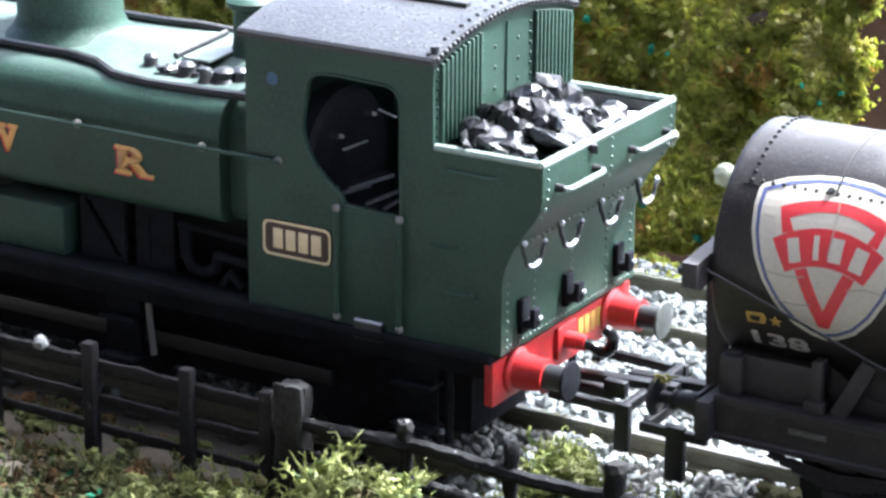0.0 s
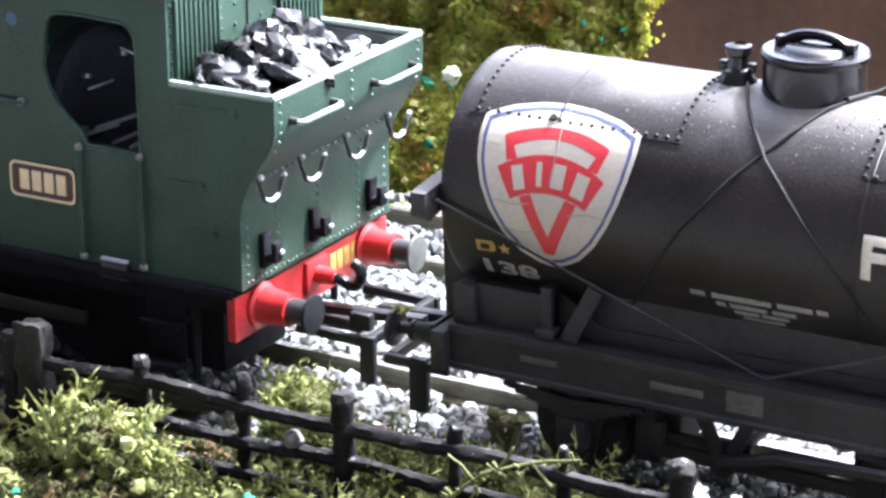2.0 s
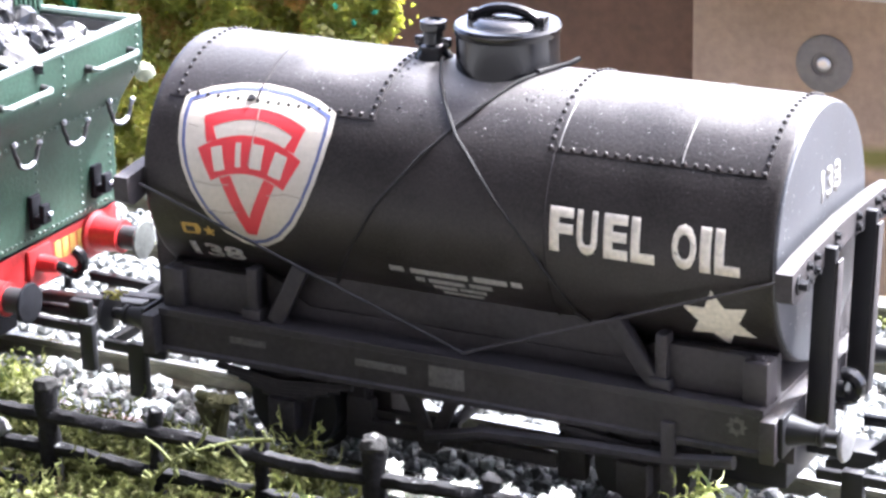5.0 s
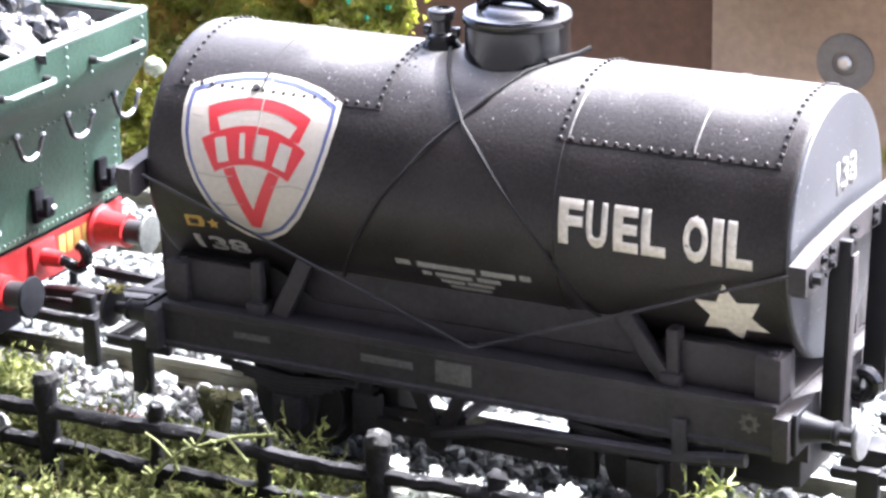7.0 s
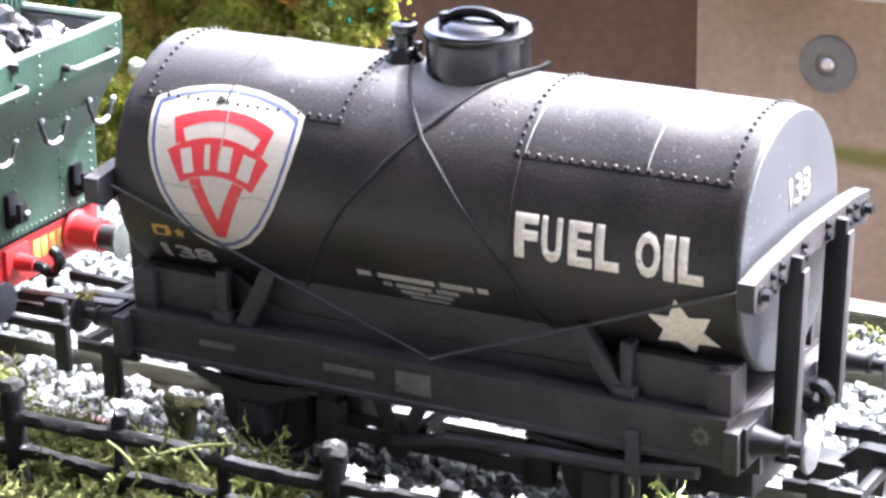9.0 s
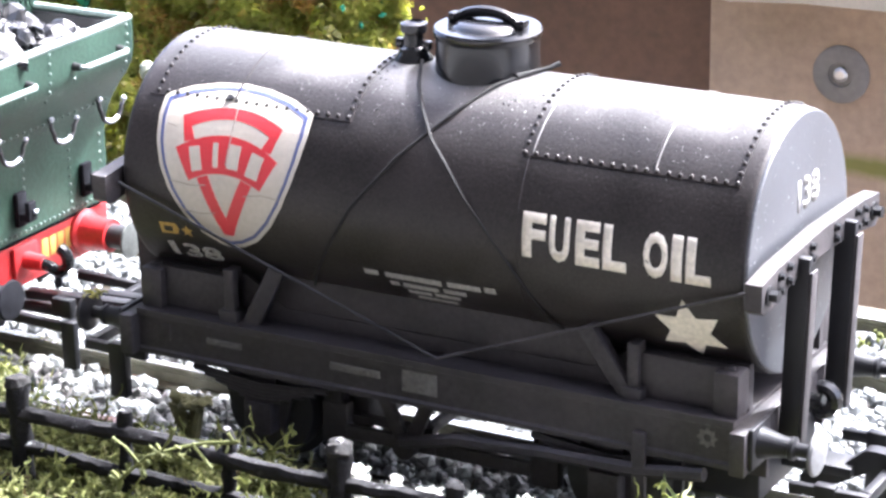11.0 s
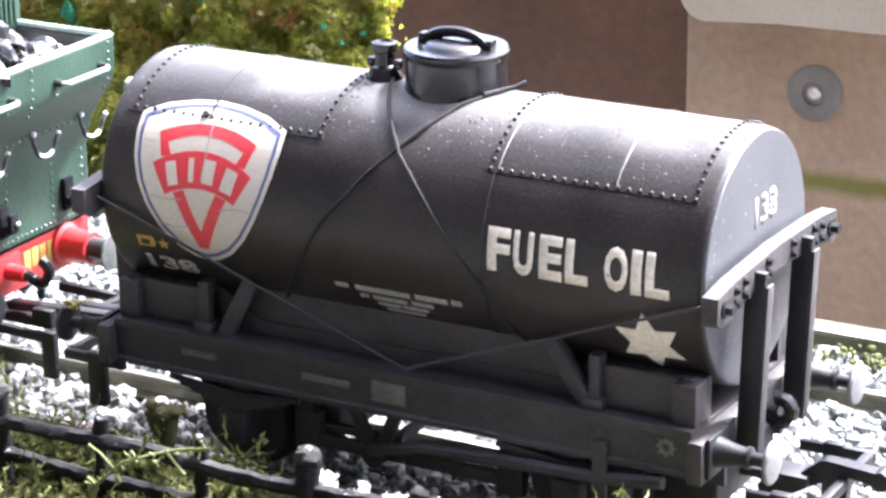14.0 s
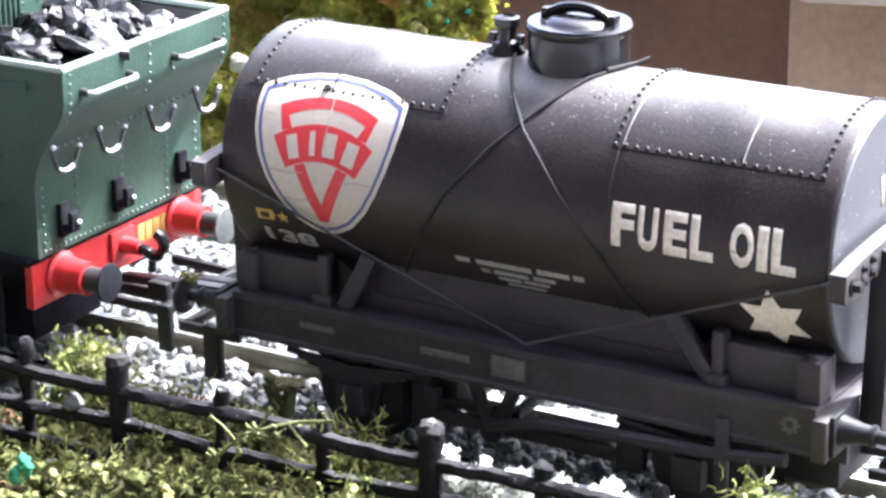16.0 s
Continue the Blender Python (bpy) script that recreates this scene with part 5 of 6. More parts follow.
for sy in (-1, 1):
    bm = B()
    plate(bm, [(-117.6, 24.2), (-111.0, 24.2), (-111.0, 16.5), (-117.6, 16.5)], [[(-117.1, 23.8), (-116.1, 23.8), (-111.5, 17.2), (-112.5, 17.2)]], lambda u, v, w: (u, sy * (12.4 + w), v), 0.6)
    part("slide_bracket", bm, M_MATTE, loco)
    bm = B()
    box(bm, -109.4, -103.8, sy * 12.2, sy * 12.9, 16.5, 24.4, 0.15)
    box(bm, -108.0, -107.2, sy * 12.8, sy * 13.2, 17.5, 23.0, 0.1)
    part("frame_plate", bm, M_MATTE, loco)
    for pts, r in (([(-102.0, 13, 22.6), (-101.9, 13, 19.4), (-101.0, 13, 17.9), (-99.2, 13, 17.6), (-97.6, 13, 18.4), (-97.2, 13, 20.4)], 0.75), ([(-102.6, 13.2, 23.0), (-97.0, 13.2, 22.8), (-92.0, 13.2, 22.4)], 0.45), ([(-97.4, 13.4, 20.2), (-91.4, 13.4, 19.8)], 0.6), ([(-96.2, 13.6, 16.6), (-95.0, 13.6, 18.4), (-93.4, 13.6, 16.8)], 0.6)):
        bm = B()
        tube(bm, [(x, sy * y, z) for x, y, z in pts], r, 7)
        part("pipework", bm, M_MATTE, loco)
    bm = B()
    tube(bm, [(-106.4, sy * 14.8, 14.2), (-106.2, sy * 14.8, 10.6), (-105.9, sy * 14.6, 6.4)], 0.42, 7)
    part("sanding_pipe", bm, M_WASHER, loco)
    for xw in (-82.0, -115.0, -144.0):
        bm = B()
        lathe(bm, [(1.5, -0.6), (7.6, -0.6), (8.6, -0.9), (8.7, 1.0), (9.9, 1.2), (9.9, 2.0), (7.6, 1.6), (1.5, 1.4)], (xw, sy * 8.8, 9.3), (0, -sy, 0), seg=40)
        part("driving_wheel", bm, M_MATTE, loco)
    bm = B()
    bar(bm, (-144, sy * 12.0, 7.6), (-82, sy * 12.0, 7.6), 0.9, 1.9, 0.15)
    part("coupling_rod", bm, M_BLACK, loco)
    for xs in (-69.0, -110.5):
        bm = B()
        box(bm, xs - 2.6, xs + 2.6, sy * 14.0, sy * 14.5, 5.6, 15.3, 0.1)
        box(bm, xs - 2.6, xs + 2.6, sy * 13.0, sy * 16.4, 5.2, 5.8, 0.1)
        box(bm, xs - 2.6, xs + 2.6, sy * 13.0, sy * 16.0, 10.2, 10.8, 0.1)
        part("step", bm, M_MATTE, loco)
    bm = B()
    tube(bm, [(-65.0, sy * 14.6, 14.9), (-64.6, sy * 14.6, 9.8), (-64.8, sy * 14.6, 4.2)], 0.5, 6)
    part("guard_iron", bm, M_MATTE, loco)

# rear buffer beam
bm = B()
box(bm, -59.3, -58.2, -16.3, 16.3, 10.3, 15.5, 0.12)
beam = part("buffer_beam", bm, M_RED, loco, "bright red buffer beam")
for k in range(4):
    bm = B()
    box(bm, -58.25, -58.12, 3.4 + 1.5 * k, 4.6 + 1.5 * k, 12.2, 14.6, 0.04)
    part("yellow_bar", bm, M_YELLOW, beam)
for sy in (-1, 1):
    bm = B()
    lathe(bm, [(0, 0), (2.7, 0), (2.7, 0.4), (2.2, 0.7), (1.85, 3.6), (1.95, 3.8), (1.95, 4.2), (0, 4.2)], (-58.2, sy * 11.4, 13.3), (1, 0, 0), seg=26)
    buffer = part("buffer", bm, M_RED, loco)
    bm = B()
    lathe(bm, [(0, 4.1), (1.45, 4.1), (1.45, 6.6), (1.0, 6.7), (0, 6.7)], (-58.2, sy * 11.4, 13.3), (1, 0, 0), seg=24)
    part("buffer_shank", bm, M_BLACK, buffer, "black buffer shank")
    bm = B()
    lathe(bm, [(0, 6.6), (1.2, 6.65), (2.2, 6.8), (2.3, 6.95), (2.2, 7.15), (1.5, 7.25), (0, 7.3)], (-58.2, sy * 11.4, 13.3), (1, 0, 0), seg=28)
    part("buffer_head", bm, M_MATTE if sy < 0 else M_TARNISH, buffer, "dull dark steel buffer head")
bm = B()
cyl(bm, (-58.2, 0, 13.3), (-55.2, 0, 13.3), 1.1, 0.9, 12)
box(bm, -58.25, -57.7, -2.2, 2.2, 11.4, 15.2, 0.15)
part("hook_mount", bm, M_RED, loco)
bm = B()
tube(bm, [(-55.6, 0, 13.3), (-54.2, 0, 13.0)] + [(-53.3 + 1.45 * math.cos(a), 0, 14.1 + 1.45 * math.sin(a)) for a in (radians(-120 + 24 * k) for k in range(9))], 0.72, 9)
part("draw_hook", bm, M_GLOSS, loco)
bm = B()
box(bm, -64, -50.8, -1.8, 1.8, 7.8, 8.8, 0.15)
coupling = part("coupling", bm, M_JET, loco)
bm = B()
bar(bm, (-46.6, -6.7, 9.6), (-46.6, 6.7, 9.6), 1.0, 1.2, 0.1)
part("cross_bar", bm, M_JET, coupling)
for sy in (-1, 1):
    bm = B()
    bar(bm, (-47.6, sy * 7.2, 9.4), (-56.0, sy * 7.2, 9.6), 0.9, 1.1, 0.1)
    part("side_arm", bm, M_JET, coupling)
    bm = B()
    box(bm, -47.6, -45.8, sy * 6.7, sy * 7.7, 4.6, 10.2, 0.15)
    part("drop_arm", bm, M_JET, coupling)
bm = B()
box(bm, -49.6, -46.9, -6.6, -5.4, 10.3, 12.3, 0.2)
part("lug", bm, M_JET, coupling)
bm = B()
bar(bm, (-57.0, -0.9, 9.8), (-43.0, -0.9, 10.6), 1.6, 1.0, 0.1)
part("hook_bar", bm, M_JET, coupling)

# ---- ground, tracks, planting, fence, background ----
rng = np.random.default_rng(3)


def ground_z(x, y):
    """Height of the modelled ground."""
    x, y = np.asarray(x, float), np.asarray(y, float)
    z = np.full(np.broadcast(x, y).shape, -3.4)
    z = np.where(y < -14, -3.4 + np.clip((-14 - y) / 14, 0, 1) * 3.4 + np.clip((-34 - y) / 20, 0, 1) * 1.0, z)
    return z + 0.5 * np.sin(x * 0.21 + y * 0.13) * np.clip((-14 - y) / 10, 0, 1)


bm = B()
xs = np.linspace(-420, 300, 90)
ys = np.linspace(-72, 71, 66)
grid = [[bm.verts.new((x, y, float(ground_z(x, y)))) for x in xs] for y in ys]
for r0, r1 in zip(grid, grid[1:]):
    for k in range(len(xs) - 1):
        bm.faces.new((r0[k], r0[k + 1], r1[k + 1], r1[k]))
tagged(part("ground", bm, M_GROUND), "brown earth scatter on a layout baseboard", "ground", kind="structure")
bm = B()
box(bm, -420, 300, -72, 71, -18, -5.5)
tagged(part("baseboard", bm, M_BOARD), "pale wooden baseboard under the layout", "baseboard", kind="structure")
bm = B()
box(bm, -1600, 1600, -1200, 1400, -130, -120)
tagged(part("floor", bm, M_FLOOR), "plain grey floor below the layout", "floor", kind="structure")

# unseen walls and ceiling added to keep sky off the viewer's side; the far side and the roof over the layout stand open
# to the daylight
bm = B()
box(bm, -1300, 1300, -730, -700, -120, 700)
tagged(part("wall_south", bm, M_WALL), "unseen dull wall behind the viewer, added to block the sky", "wall", kind="structure")
bm = B()
box(bm, -1330, -1300, -730, -220, -120, 700)
tagged(part("wall_west", bm, M_WALL), "unseen dull wall at the side, added to block the sky", "wall", kind="structure")
bm = B()
box(bm, -1330, 1300, -730, -220, 700, 730)
tagged(part("ceiling", bm, M_WALL), "unseen ceiling over the viewer's side, added to block the sky", "ceiling", kind="structure")


def joined(name, verts, faces, mat, label, category, parent=None):
    me = bpy.data.meshes.new(name)
    base = np.array(BASE[parent.name]) if parent else 0
    me.from_pydata(((np.asarray(verts) - base) * MM).tolist(), [], faces)
    me.materials.append(mat)
    me.update()
    ob = new(name, me)
    if parent:
        ob.parent = parent
        return tagged(ob, label, kind="stuff")
    return tagged(ob, label, category, kind="stuff")


def blob_bases(n, sub=1, rough=0.45):
    """A few irregular lumps to scatter."""
    out = []
    for _ in range(n):
        bm = B()
        bmesh.ops.create_icosphere(bm, subdivisions=sub, radius=1.0)
        v = np.array([q.co[:] for q in bm.verts])
        f = np.array([[w.index for w in p.verts] for p in bm.faces])
        bm.free()
        out.append((v * (1 + rng.uniform(-rough, rough, (len(v), 1))) * rng.uniform(0.75, 1.25, (1, 3)), f))
    return out


def scatter(points, sizes, bases):
    """Many lumps in one mesh: their corners and faces."""
    verts, faces, at = [], [], 0
    for p, s in zip(points, sizes):
        v, f = bases[rng.integers(len(bases))]
        q = rng.normal(size=4)
        q /= np.linalg.norm(q)
        w, a, b, c = q
        rot = np.array([[1 - 2 * (b * b + c * c), 2 * (a * b - w * c), 2 * (a * c + w * b)], [2 * (a * b + w * c), 1 - 2 * (a * a + c * c), 2 * (b * c - w * a)], [2 * (a * c - w * b), 2 * (b * c + w * a), 1 - 2 * (a * a + b * b)]])
        verts.append(v @ rot.T * s + p)
        faces.append(f + at)
        at += len(v)
    return np.concatenate(verts), np.concatenate(faces).tolist()


# tracks
ballast_lumps = [(np.array([[1, 0, 0], [-1, 0, 0], [0, 1, 0], [0, -1, 0], [0, 0, 1], [0, 0, -1], [0.7, 0.7, 0.5]]) * k, np.array([[0, 6, 4], [6, 2, 4], [2, 1, 4], [1, 3, 4], [3, 0, 4], [0, 2, 6], [2, 0, 5], [1, 2, 5], [3, 1, 5], [0, 3, 5]])) for k in ((1.0, 0.8, 0.7), (0.8, 1.1, 0.6), (1.2, 0.7, 0.8))]
bm = B()
box(bm, -1.75, 1.75, -13.5, 13.5, -3.9, -2.6, 0.15)
me_sleeper = shared("sleeper", bm, M_SLEEPER, smooth=False)
first_track = None
for ty in (0.0, 51.0):
    track = thing("track", 0, ty, -2.6, "model railway track with sand-coloured rails in pale ballast", "railway track", "tracks", "structure")
    first_track = first_track or track
    for sy in (-8.25, 8.25):
        bm = B()
        s = ty + sy
        plate(bm, [(-1.6, -2.6), (1.6, -2.6), (1.6, -2.25), (0.5, -2.0), (0.35, -0.9), (0.6, -0.6), (0.6, -0.06), (-0.6, -0.06), (-0.6, -0.6), (-0.35, -0.9), (-0.5, -2.0), (-1.6, -2.25)], [], lambda u, v, w: (-330 + w, s + u, v), 560.0)
        rail = part("rail", bm, M_RAIL, track, smooth=False)
        bm = B()
        box(bm, -330, 230, s - 0.55, s + 0.55, -0.055, 0.0)
        part("rail_head", bm, M_RAILTOP, rail)
    for k in range(60):
        piece("sleeper", me_sleeper, track, Matrix.Translation((-250 + 7.0 * k, ty, 0)))
stone_lumps = blob_bases(6, 1, 0.2)
n = 26000
px = rng.uniform(-150, 75, n)
py = rng.uniform(-17.5, 69, n)
keep = (py > np.where(px < -66, -7.5, -15.5) + 4 * np.sin(px * 0.16 + 1.9) * np.sin(px * 0.07)) & (np.abs(np.abs(py) - 8.25) > 1.5) & (np.abs(np.abs(py - 51) - 8.25) > 1.5) & ((py < 58) | (px < -30))
px, py = px[keep], py[keep]
pz = -2.55 + rng.uniform(-0.4, 0.8, len(px)) - np.where((py > 17) & (py < 34), 0.4, 0)
size = rng.choice([0.45, 0.65, 0.85, 1.1], len(px), p=[0.25, 0.35, 0.27, 0.13]) * rng.uniform(0.85, 1.15, len(px))
# 300 single stones between the rails in the gap, paler than the rest
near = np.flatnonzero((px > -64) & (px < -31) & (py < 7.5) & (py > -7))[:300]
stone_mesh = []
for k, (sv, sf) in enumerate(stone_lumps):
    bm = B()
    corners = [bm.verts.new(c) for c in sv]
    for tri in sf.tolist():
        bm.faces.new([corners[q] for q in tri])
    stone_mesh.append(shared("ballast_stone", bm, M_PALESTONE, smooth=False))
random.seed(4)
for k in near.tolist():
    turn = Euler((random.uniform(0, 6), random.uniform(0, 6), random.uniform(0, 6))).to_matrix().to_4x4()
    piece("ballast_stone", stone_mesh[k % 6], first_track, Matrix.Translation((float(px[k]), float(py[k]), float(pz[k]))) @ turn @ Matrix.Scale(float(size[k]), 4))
rest = np.setdiff1d(np.arange(len(px)), near)
v, f = scatter(np.stack([px, py, pz], 1)[rest], size[rest], stone_lumps)
joined("ballast", v, f, M_BALLAST, "loose pale grey stone ballast between the rails", "ballast")


def blades(points, length, lean, width):
    """Thin upright blades, each of two tapered segments."""
    n = len(points)
    ang = rng.uniform(0, 2 * np.pi, n)
    tilt = rng.uniform(0, lean, n)
    ln = length * rng.uniform(0.5, 1.2, n)
    d = np.stack([np.cos(ang) * np.sin(tilt), np.sin(ang) * np.sin(tilt), np.cos(tilt)], 1)
    side = np.stack([-np.sin(ang + 0.7), np.cos(ang + 0.7), np.zeros(n)], 1) * width
    mid = points + d * ln[:, None] * 0.55
    tip = points + d * ln[:, None] + np.stack([np.cos(ang), np.sin(ang), -0.3 * np.ones(n)], 1) * (ln * 0.22)[:, None]
    v = np.stack([points - side, points + side, mid + side * 0.75, mid - side * 0.75, tip], 1).reshape(-1, 3)
    b = np.arange(n) * 5
    quads = np.stack([b, b + 1, b + 2, b + 3], 1).tolist()
    tris = np.stack([b + 3, b + 2, b + 4], 1).tolist()
    return v, quads + tris


def strands(points, heading, length, radius, segs=5, wander=0.6):
    """Curled fibres of lichen: thin three-sided tapered strands along a random walk."""
    n = len(points)
    d = heading / np.linalg.norm(heading, axis=1)[:, None]
    line = [points]
    for _ in range(segs):
        d = d + rng.normal(0, wander, (n, 3))
        d /= np.linalg.norm(d, axis=1)[:, None]
        line.append(line[-1] + d * (length / segs)[:, None])
    line = np.stack(line, 1)
    t = np.gradient(line, axis=1)
    side = np.cross(t, np.array([0.31, 0.52, 0.79]))
    side /= np.linalg.norm(side, axis=2)[..., None] + 1e-9
    other = np.cross(t, side)
    other /= np.linalg.norm(other, axis=2)[..., None] + 1e-9
    r = (radius[:, None] * np.linspace(1.0, 0.28, segs + 1)[None])[..., None]
    v = np.stack([line + r * side, line + r * (other * 0.87 - side * 0.5), line - r * (other * 0.87 + side * 0.5)], 2).reshape(-1, 3)
    base = (np.arange(n) * (segs + 1) * 3)[:, None, None] + (np.arange(segs) * 3)[None, :, None]
    k = np.arange(3)[None, None]
    f = np.stack([base + k, base + (k + 1) % 3, base + 3 + (k + 1) % 3, base + 3 + k], -1).reshape(-1, 4)
    tips = np.arange(n)[:, None] * (segs + 1) * 3 + segs * 3 + np.arange(3)[None]
    return v, f.tolist() + tips.tolist()


# lichen and crumbs along the fence and on the bank: middle, spread, height, number
CLUMPS = [(33.6, -24, 1.8, 1.4, 15.0, 420), (-46.0, -21.4, 6.0, 2.5, 12.5, 1250), (-67, -35, 4, 2.2, 11.0, 330), (-58, -36.5, 5, 2.5, 9.0, 420), (-4, -35, 4, 1.8, 9.0, 120), (-24, -20, 3, 1.5, 9.5, 160),
          (-64, -36.5, 7.0, 3.0, 8.5, 260), (-33, -23, 7, 3, 7.5, 600), (-21, -35.5, 7, 2.5, 6.0, 360), (-11, -35.5, 6, 2.5, 7.5, 340), (-30, -36.5, 6, 3, 5.0, 280), (5, -37, 9, 3, 4.0, 200), (-50, -38, 10, 3, 4.0, 300), (-24, -21, 7, 2.5, 8.5, 600), (-12, -23, 7, 2.5, 9.0, 640), (0, -26, 6, 2.5, 7.5, 320), (-40, -26, 7, 2, 6, 360), (-28, -27, 7, 2, 7, 360), (-14, -28, 8, 2, 7, 380), (9, -27, 7, 2, 5.0, 220), (-38, -37, 6, 2.5, 5, 220), (-78, -38, 7, 3, 4.5, 260), (18, -27, 8, 2, 4.5, 160)]
starts, heads, lens, rads = [], [], [], []
for cx, cy, sx, sy_, hh, num in CLUMPS:
    num = int(num * 0.3)
    q = np.column_stack([rng.normal(cx, sx * 0.55, num), rng.normal(cy, sy_ * 0.6, num)])
    fall = np.exp(-((q[:, 0] - cx) / sx) ** 2)
    z = ground_z(q[:, 0], q[:, 1]) + rng.uniform(0, 1, num) * hh * fall * 0.85
    starts.append(np.column_stack([q, z]))
    heads.append(np.column_stack([rng.normal(0, 0.8, num), rng.normal(0, 0.6, num), rng.uniform(0.2, 1.2, num)]))
    lens.append(rng.uniform(1.8, 5.2, num))
    rads.append(rng.choice([0.14, 0.22, 0.31, 0.42], num, p=[0.3, 0.38, 0.24, 0.08]))
num = 16000
q = np.column_stack([rng.uniform(-150, 65, num), rng.uniform(-56, -33.5, num)])
starts.append(np.column_stack([q, ground_z(q[:, 0], q[:, 1]) + rng.uniform(-0.3, 2.4, num)]))
heads.append(np.column_stack([rng.normal(0, 0.7, num), rng.normal(0, 0.7, num), rng.uniform(0.3, 1.3, num)]))
lens.append(rng.uniform(1.2, 3.6, num))
rads.append(rng.choice([0.13, 0.2, 0.3, 0.42], num, p=[0.35, 0.35, 0.22, 0.08]))
num = 9000
q = np.column_stack([rng.uniform(-62, 60, num), rng.uniform(-32, -17.5, num)])
tall = 2.0 + 2.2 * np.sin(q[:, 0] * 0.23 + 1.0) * np.sin(q[:, 0] * 0.09 + q[:, 1] * 0.3)
starts.append(np.column_stack([q, ground_z(q[:, 0], q[:, 1]) + rng.uniform(-0.3, 1, num) * np.clip(tall, 0.3, 5)]))
heads.append(np.column_stack([rng.normal(0, 0.7, num), rng.normal(0, 0.7, num), rng.uniform(0.3, 1.3, num)]))
lens.append(rng.uniform(1.2, 3.4, num))
rads.append(rng.choice([0.13, 0.2, 0.3, 0.42], num, p=[0.35, 0.35, 0.22, 0.08]))
n_tuft = len(CLUMPS)


def branching(starts, heads, lens, rads):
    """Staghorn lichen: stout stems with short side shoots."""
    d = heads / np.linalg.norm(heads, axis=1)[:, None]
    all_s, all_h, all_l, all_r = [starts], [heads], [lens], [rads]
    for k in range(3):
        at = rng.uniform(0.25, 0.95, len(starts))
        all_s.append(starts + d * (lens * at)[:, None] + rng.normal(0, 0.12, starts.shape))
        all_h.append(d * 0.7 + rng.normal(0, 0.7, d.shape))
        all_l.append(lens * rng.uniform(0.25, 0.5, len(starts)))
        all_r.append(rads * rng.uniform(0.6, 0.95, len(starts)))
    return np.concatenate(all_s), np.concatenate(all_h), np.concatenate(all_l), np.concatenate(all_r)


v, f = strands(*branching(*[np.concatenate(g[6:n_tuft]) for g in (starts, heads, lens, rads)]), segs=5, wander=0.5)
joined("lichen", v, f, M_LICHEN, "curled olive-green lichen tufts along the fence", "lichen")
# sprigs in sun take a brighter copy of the lichen colours
v, f = strands(*branching(*[np.concatenate(g[:6]) for g in (starts, heads, lens, rads)]), segs=5, wander=0.5)
joined("bright_lichen", v, f, M_BRIGHT, "yellow-green lichen sprigs by the fence in a painted sunlit tone", "lichen")
# pale lichen between the fence and the near rail; its near-white paints the strip's sunlight
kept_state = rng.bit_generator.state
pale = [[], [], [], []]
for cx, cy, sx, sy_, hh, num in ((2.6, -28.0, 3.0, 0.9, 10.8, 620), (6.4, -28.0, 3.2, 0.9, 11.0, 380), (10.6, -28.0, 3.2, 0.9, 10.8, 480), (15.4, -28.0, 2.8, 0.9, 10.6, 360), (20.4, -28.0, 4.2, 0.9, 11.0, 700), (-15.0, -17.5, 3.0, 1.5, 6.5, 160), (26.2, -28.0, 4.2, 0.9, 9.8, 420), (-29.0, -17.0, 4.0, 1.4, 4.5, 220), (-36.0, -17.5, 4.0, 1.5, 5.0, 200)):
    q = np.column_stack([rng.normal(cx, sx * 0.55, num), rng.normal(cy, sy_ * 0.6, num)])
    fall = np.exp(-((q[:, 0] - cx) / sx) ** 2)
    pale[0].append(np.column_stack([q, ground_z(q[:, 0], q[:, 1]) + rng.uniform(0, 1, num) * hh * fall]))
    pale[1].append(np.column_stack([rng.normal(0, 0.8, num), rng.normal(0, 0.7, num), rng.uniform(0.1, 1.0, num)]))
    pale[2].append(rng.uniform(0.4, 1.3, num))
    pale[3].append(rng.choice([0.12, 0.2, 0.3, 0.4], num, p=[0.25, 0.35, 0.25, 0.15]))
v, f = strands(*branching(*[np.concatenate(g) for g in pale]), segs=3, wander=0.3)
joined("pale_lichen", v, f, M_PALE, "off-white lichen beside the near rail, sunlight painted into its colour", "lichen")
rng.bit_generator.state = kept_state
v, f = strands(*branching(*[np.concatenate(g[n_tuft:])[::16] for g in (starts, heads, lens, rads)]), segs=2, wander=0.3)
joined("moss", v, f, M_BANK, "low olive and brown moss on the bank", "moss")
num = 9000
gx, gy = rng.uniform(-150, 65, num), rng.uniform(-58, -17, num)
keep = (gy < -33) | ((rng.uniform(0, 1, num) < 0.5) & (gx > -62))
gx, gy = gx[keep], gy[keep]
v, f = scatter(np.column_stack([gx, gy, ground_z(gx, gy) + rng.uniform(0, 1.6, len(gx)) * (gy < -33)]), rng.uniform(0.25, 0.85, len(gx)), ballast_lumps)
joined("ground_foam", v, f, M_BANK, "crumbly green and brown foam scatter on the bank", "scatter")
def waves(x, z, size, seed):
    """Soft uneven relief between about -1 and 1, from crossed waves of about that size."""
    g = np.random.default_rng(seed)
    out = np.zeros(len(x))
    for _ in range(9):
        a, ph = g.uniform(0, 2 * np.pi, 2)
        f = 2 * np.pi / (size * g.uniform(0.7, 1.6))
        out += np.sin((x * np.cos(a) + z * np.sin(a)) * f + ph)
    return out / 4.0


